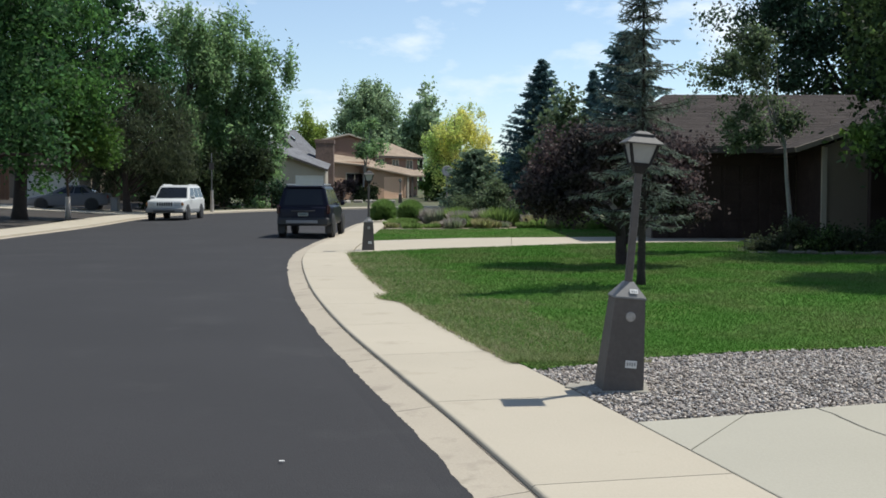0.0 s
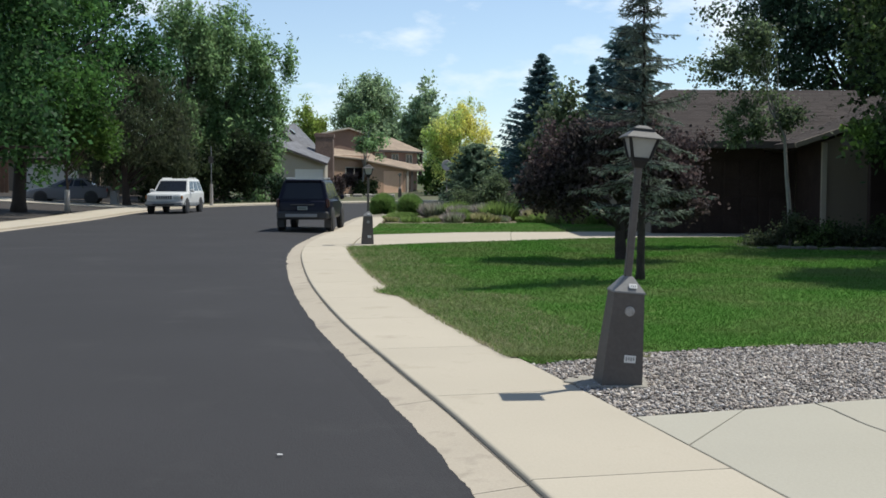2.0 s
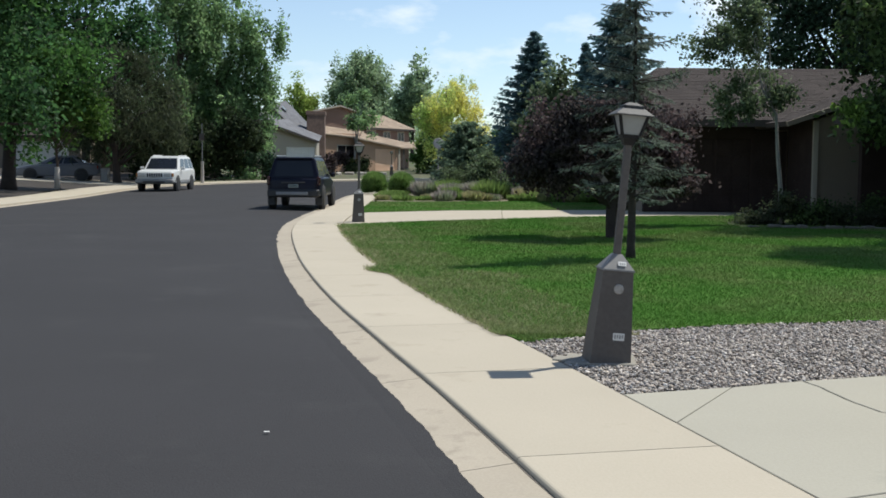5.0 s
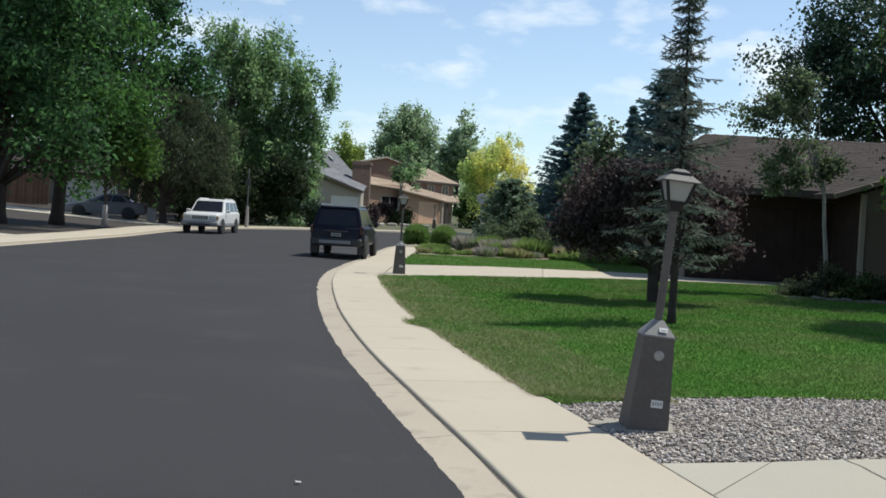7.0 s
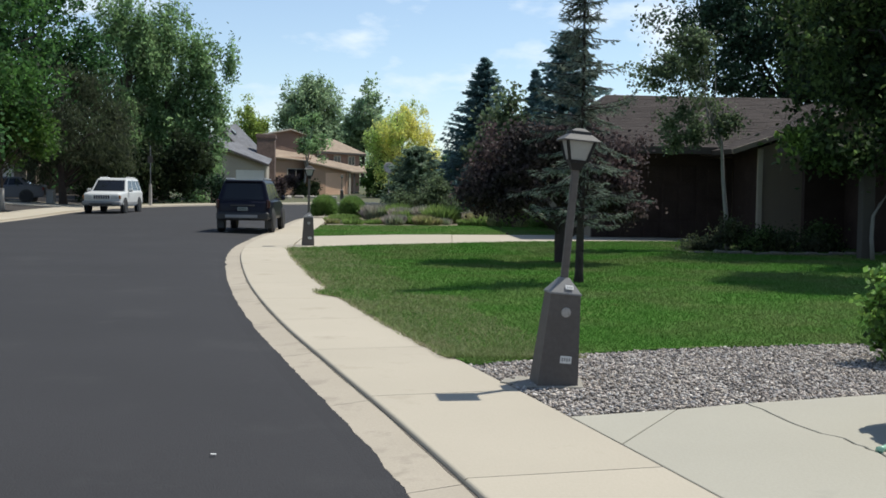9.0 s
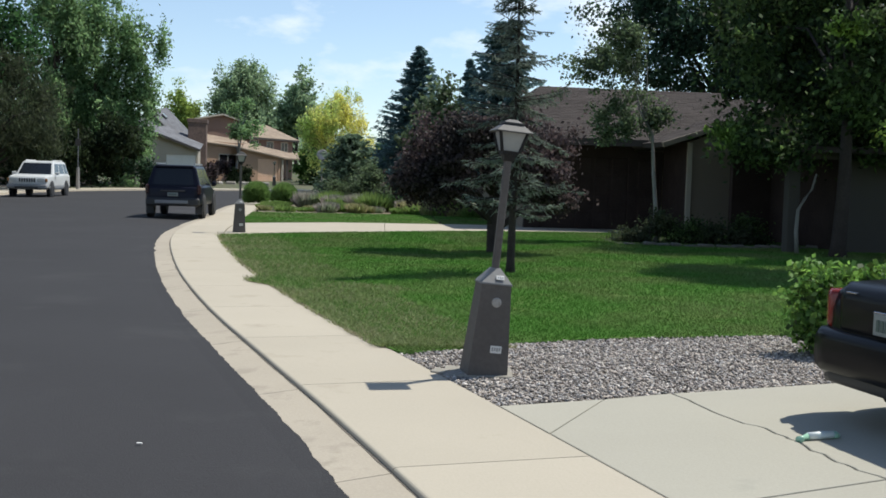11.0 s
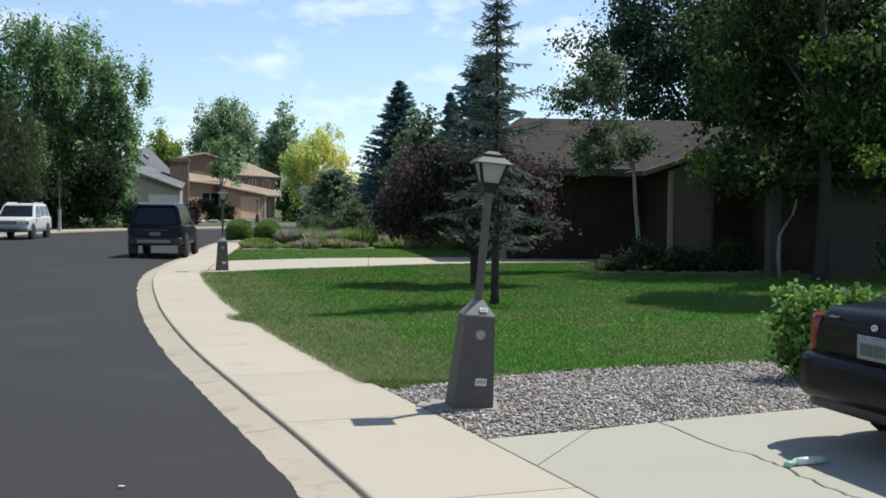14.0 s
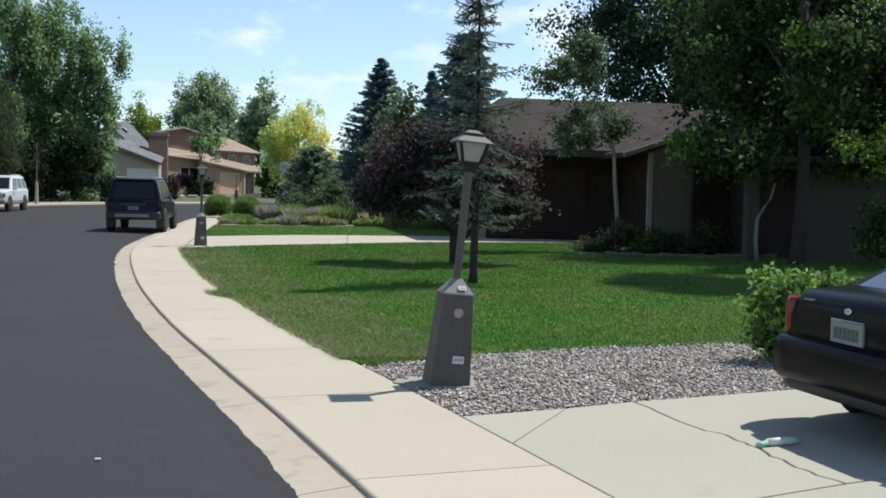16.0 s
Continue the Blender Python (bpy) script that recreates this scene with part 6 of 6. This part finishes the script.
part("roof", shingled((0.6, 106.4, 4.62), (0.6, 112.4, 4.62), (-2.6, 109.65, 5.95), (-2.6, 109.6, 5.95), SHINGLE_TAN, 12, 8, 15), SHINGLE_TAN, tan, "tan hipped roof end")
part("fascia", Buf().box(-4.45, 0.55, 106.34, 106.42, 4.45, 4.62), TRIM_DARK, tan)
window_part(tan, -2.5, -1.95, 106.98, 3.5, 4.3, TRIM_PALE)
window_part(tan, -1.15, -0.6, 106.98, 3.5, 4.3, TRIM_PALE)
window_part(tan, -4.0, -3.3, 106.98, 3.55, 4.35, TRIM_PALE)
part("lower_wall", Buf().box(-8.4, -4.4, 102.6, 105.1, 0.3, 3.92), STUCCO_TAN, tan, "tan stucco wall")
part("lower_roof", shingled((-8.9, 102.1, 3.95), (-4.2, 102.1, 3.6), (-4.2, 105.1, 4.2), (-8.9, 105.1, 4.75), SHINGLE_TAN, 10, 6, 16), SHINGLE_TAN, tan, "tan shingle lower roof")
window_part(tan, -6.3, -5.0, 102.58, 1.8, 2.85, TRIM_PALE)
part("garage_wall", Buf().box(-4.4, -3.1, 100.5, 100.7, 0.3, 2.72).box(-1.35, -1.15, 100.5, 100.7, 0.3, 2.72).box(-3.1, -1.35, 100.5, 100.7, 2.6, 2.72).box(-1.35, -1.15, 100.7, 107, 0.3, 2.72).box(-4.4, -4.2, 100.7, 103, 0.3, 3.3).add([(-4.4, 100.5, 2.72), (-1.15, 100.5, 2.72), (-1.15, 100.5, 2.84), (-4.4, 100.5, 3.46), (-4.4, 100.7, 2.72), (-1.15, 100.7, 2.72), (-1.15, 100.7, 2.84), (-4.4, 100.7, 3.46)], [(0, 1, 2, 3), (7, 6, 5, 4), (3, 2, 6, 7), (0, 3, 7, 4), (1, 5, 6, 2)]), STUCCO_TAN, tan, "tan stucco garage wall")
garage_door(tan, -3.1, -1.35, 100.58, 0.45, 2.6, GARAGE_TAN, 4, 4)
part("garage_roof", shingled((-4.7, 99.9, 3.54), (-0.8, 99.9, 2.8), (0.2, 106.9, 3.25), (-4.3, 106.9, 4.15), SHINGLE_TAN, 12, 7, 17), SHINGLE_TAN, tan, "tan shingle garage roof")
part("porch_roof", shingled((-1.2, 100.2, 2.75), (1.0, 100.2, 2.75), (1.0, 107, 3.4), (-1.2, 107, 3.4), SHINGLE_TAN, 10, 5, 18), SHINGLE_TAN, tan, "tan shingle porch roof")
for x in (-0.95, -0.55, 0.85):
    part("porch_post", Buf().box(x - 0.09, x + 0.09, 100.4, 100.58, 0.3, 2.72), TRIM_PALE if x < -0.8 else TRIM_DARK, tan)


def askew(house, x0, k):
    """Sets a house aslant, its right end farther off."""
    for ob in house.children_recursive:
        for v in ob.data.vertices:
            v.co.y += (v.co.x - x0) * k
        ob.data.update()


askew(grey, -9.0, 1.0)
askew(tan, -4.4, 1.4)

# the house across the road, mostly hidden by trees
left = thing("house", "low house with off-white garage door behind trees", "house")
part("wall", Buf().box(-34, -14.5, 83.2, 88, 0.4, 3.3), STUCCO, left, "taupe shaded wall")
part("garage_wall", Buf().box(-34, -27.2, 79, 79.2, 0.3, 3.2).box(-23.4, -22.6, 79, 79.2, 0.3, 3.2).box(-27.2, -23.4, 79, 79.2, 2.75, 3.2).box(-22.8, -22.6, 79.2, 83.2, 0.3, 3.2), STUCCO, left, "pale garage front")
garage_door(left, -27.2, -23.4, 79.08, 0.6, 2.75, GARAGE_WHITE, 4, 4)
part("roof", shingled((-34.5, 78.4, 3.15), (-22.2, 78.4, 3.15), (-22.2, 84.5, 5.2), (-34.5, 84.5, 5.2), SHINGLE_BROWN, 20, 12, 19), SHINGLE_BROWN, left)
part("roof", shingled((-22.2, 82.6, 3.25), (-13.9, 82.6, 3.25), (-13.9, 87, 5.0), (-22.2, 87, 5.0), SHINGLE_BROWN, 16, 9, 20), SHINGLE_BROWN, left)
fence = thing("fence", "red-brown wooden board fence in shade", "fence", pose(-29.9, 72.5, ground_z(-29, 72.5)))
for k in range(15):
    part("board", Buf().box(0.27 * k, 0.27 * k + 0.25, -0.012, 0.012, 0.0, 1.95 + 0.02 * (k % 3)), FENCE_WOOD, fence)
for z in (0.4, 1.6):
    part("rail", Buf().box(0, 4.05, 0.014, 0.06, z, z + 0.09), FENCE_WOOD, fence)


# ---- planting ----
def tuft(name, label, base, height, radius, count, mat, seed, wide=0.012, arch=0.5, category="grass"):
    """A mound of arching blades."""
    rng = np.random.default_rng(seed)
    ob = thing(name, label, category, pose(base[0], base[1], ground_z(base[0], base[1]) + 0.1))
    az, r = rng.uniform(0, 2 * np.pi, count), radius * np.sqrt(rng.uniform(0, 1, count)) * 0.75
    root = np.stack([np.cos(az) * r, np.sin(az) * r, 0 * r], 1)
    lean = np.stack([np.cos(az), np.sin(az), 0 * az], 1) * (r / radius * arch * height + rng.normal(0, 0.08 * height, count))[:, None]
    h = height * rng.uniform(0.6, 1.1, count) * (1 - 0.35 * (r / radius) ** 2)
    tip = root + lean + np.stack([0 * h, 0 * h, h], 1)
    mid = root * 0.5 + tip * 0.5 + np.stack([0 * h, 0 * h, 0.12 * h], 1)
    turn = rng.uniform(0, np.pi, count)
    side = np.stack([np.cos(turn), np.sin(turn), 0 * turn], 1) * wide
    part("leafy_mound", blades("leafy_mound", np.stack([root, mid + side, tip, mid - side], 1), mat), None, ob)
    return ob


def ball_grass(label, base, radius, seed):
    """A clump of fine blades springing outwards to a rounded dome."""
    rng = np.random.default_rng(seed)
    ob = thing("grass_clump", label, "grass", pose(base[0], base[1], ground_z(*base) + 0.1))
    n = 7000
    d = unit(rng.normal(size=(n, 3)))
    d[:, 2] = np.where(d[:, 2] < -0.5, -d[:, 2], d[:, 2])
    c = np.array([0, 0, radius * 0.62])
    tip = c + d * radius * rng.uniform(0.85, 1.08, (n, 1))
    root = c * 0.6 + d * radius * rng.uniform(0.3, 0.6, (n, 1))
    side = unit(np.cross(d, rng.normal(size=(n, 3)))) * 0.014
    part("leafy_mound", blades("leafy_mound", np.stack([root, (root + tip) / 2 + side, tip, (root + tip) / 2 - side], 1), BALL_GREEN), None, ob)


ball_grass("rounded green ornamental grass clump", (-1.5, 50.0), 0.64, 51)
ball_grass("rounded green ornamental grass clump", (-0.3, 49.0), 0.63, 52)
tuft("grass_clump", "low green tuft before the ornamental grass", (-0.6, 46.5), 0.3, 0.7, 1500, MOUND, 53, 0.02)
tuft("grass_clump", "low green tuft before the ornamental grass", (-0.9, 44.5), 0.25, 0.5, 1000, MOUND, 54, 0.02)
rng0 = random.Random(5)
for k in range(16):
    x = 0.7 + 0.36 * k + rng0.uniform(-0.2, 0.2)
    y = 46.5 - 0.28 * k + rng0.uniform(-1, 1)
    m, lab = ((LAVENDER, "grey-mauve lavender clump in the dry garden"), (STRAW, "straw-coloured dry grass clump in the garden"), (MOUND, "low green perennial clump in the garden"))[(k * 7 + k // 4) % 3]
    tuft("garden_plant", lab, (x, y), rng0.uniform(0.45, 0.8), rng0.uniform(0.45, 0.7), 1100, m, 60 + k, 0.022, category="plant")
for k in range(18):
    x = -0.9 + 0.42 * k + rng0.uniform(-0.2, 0.2)
    m, lab = ((STRAW, "straw-coloured dry grass clump in the garden"), (MOUND, "low green perennial clump in the garden"), (LAVENDER, "grey-mauve lavender clump in the garden"))[(k * 5 + k // 3) % 3]
    tuft("garden_plant", lab, (x, 42.6 + 0.5 * math.sin(k * 2.1)), rng0.uniform(0.15, 0.3) if k < 5 else rng0.uniform(0.25, 0.45), rng0.uniform(0.3, 0.5), 500, m, 120 + k, 0.02, category="plant")
for k in range(5):
    x = 4.6 + 0.45 * k
    tuft("garden_plant", "low green and straw perennial clump in the garden", (x, 41.8 - 0.25 * k), 0.4, 0.5, 900, (MOUND, STRAW)[k % 2], 80 + k, 0.02, category="plant")
solid("garden_bed", Buf().prism([(-1.1, 40.4), (2.5, 41.0), (7.0, 42.3), (8, 50), (3, 56), (-0.4, 54), (-1.3, 46)], 0, 0.115), material("dry garden mulch", (0.2, 0.165, 0.11), 0.95, 0.3, 20, 1, 0.4), "dry tan mulch bed with perennials", "garden bed", kind="structure")
for k, (x, y, w) in enumerate(((5.2, 42.2, 0.9), (6.0, 43.0, 0.7), (4.0, 45.2, 0.8), (6.4, 41.4, 0.6))):
    solid("garden_stone", Buf().box(-w / 2, w / 2, -0.25, 0.25, 0, 0.22, pose(x, y, 0.1, 0, 0, 20 * k), bevel=0.06), STONE, "pale flat garden stone on the dry bed", "stone", group="garden stones")

for k, (x, y, w) in enumerate(((-4.9, 92.4, 0.8), (-4.0, 92.8, 0.5), (-3.3, 92.0, 0.9), (-2.2, 92.6, 0.6), (-5.8, 91.6, 0.5))):
    solid("garden_stone", Buf().box(-w / 2, w / 2, -0.3, 0.3, -0.1, 0.2, pose(x, y, ground_z(x, y), 0, 0, 35 * k), bevel=0.08), STONE, "pale rough stone in the far front garden", "stone", group="stones of the far garden")
solid("flower_bed", Buf().prism([(7.6, 26.0), (9.2, 25.6), (12.0, 25.6), (12.3, 28), (11, 31.3), (8.6, 29.5), (7.6, 27.6)], 0, 0.14), SOIL, "dark soil bed before the house", "bed", kind="structure")
for k in range(14):
    t, w, g = k / 13, rng0.uniform(0.1, 0.2), rng0.uniform(-0.12, 0.12)
    solid("edging_stone", Buf().box(-w, w, -0.09, 0.09, 0, rng0.uniform(0.05, 0.1), pose(7.8 + 4.4 * t + g, 25.9 - 0.45 * math.sin(math.pi * t) + 0.5 * g, 0.12, 0, rng0.uniform(-5, 5), 30 * (0.5 - t) + rng0.uniform(-20, 20)), bevel=0.035), EDGING, "dark edging stone along the flower bed", "stone", group="edging stones of the bed")
for k, (x, y, r, h) in enumerate(((8.6, 26.9, 0.55, 0.72), (9.4, 26.7, 0.5, 0.5), (10.3, 26.6, 0.55, 0.55), (11.0, 27.0, 0.5, 0.6), (8.1, 27.2, 0.45, 0.5))):
    tree("shrub", "dark green low shrub in the bed before the house", (x, y), h, [(0, 0, h * 0.55, r, r * 0.8, h * 0.5)], (LEAF_OLIVE, LEAF_DARK)[k % 2], BARK_DARK, 36, 60, 0.2, 0.08, 0.03, 90 + k, 8)
sap = thing("sapling", "bent pale bare stem beside the porch post", "tree", pose(10.95, 23.95, 0.12))
part("trunk", Buf().tube([(0, 0, 0), (-0.04, 0, 0.5), (-0.02, 0, 0.95), (0.12, 0, 1.2), (0.28, 0, 1.42), (0.36, 0, 1.75)], [0.05, 0.045, 0.04, 0.035, 0.03, 0.02], 8), BARK_PALE, sap, "", True)
tree("bush", "broad-leaved bright green bush beside the driveway", (4.86, 10.12, 0.1), 0.8, [(0, 0, 0.42, 0.42, 0.4, 0.3), (0.12, 0, 0.62, 0.3, 0.3, 0.18), (0.02, 0, 0.24, 0.26, 0.25, 0.16), (0.4, 0.1, 0.5, 0.25, 0.25, 0.18)], LEAF_BUSH, BARK, 240, 30, 0.1, 0.062, 0.02, 101, 14, width=0.8, droop=0.15, shell=0.3)
tree("bush", "dark ivy-like shrub beneath the shade tree", (13.4, 22.2), 1.3, [(0, 0, 0.7, 1.0, 0.6, 0.6)], LEAF_DARK, BARK_DARK, 50, 60, 0.25, 0.11, 0.03, 102, 8)
dish = thing("satellite_dish", "pale round satellite dish on a pole", "dish", pose(1.55, 61, ground_z(1.55, 61)))
part("pole", Buf().tube([(0, 0, 0), (0, 0, 2.4)], [0.03, 0.03], 8), TRIM_GREY, dish)
part("reflector", Buf().lathe([(0.02, 0.0), (0.18, 0.02), (0.31, 0.08), (0.31, 0.1), (0.18, 0.045), (0.02, 0.03)], 20, pose(0, -0.05, 2.42, 75, 0, 15)), POST_PALE, dish, "pale dish reflector", True)
for k, (x, y, r, w) in enumerate(((-2.05, 7.95, 30, 0.05), (-1.86, 6.25, 80, 0.03), (-0.72, 7.05, 10, 0.045), (0.28, 6.75, 20, 0.06))):
    solid("litter_scrap", Buf().box(-w * 0.35, w * 0.35, -0.009, 0.009, 0, 0.004, pose(x, y, ROAD_Z + 0.04 if k < 3 else ROAD_Z + 0.006, 0, 4, r), bevel=0.002), LABEL_WHITE, "small pale scrap lying on the road", "litter", group="scraps on the road")
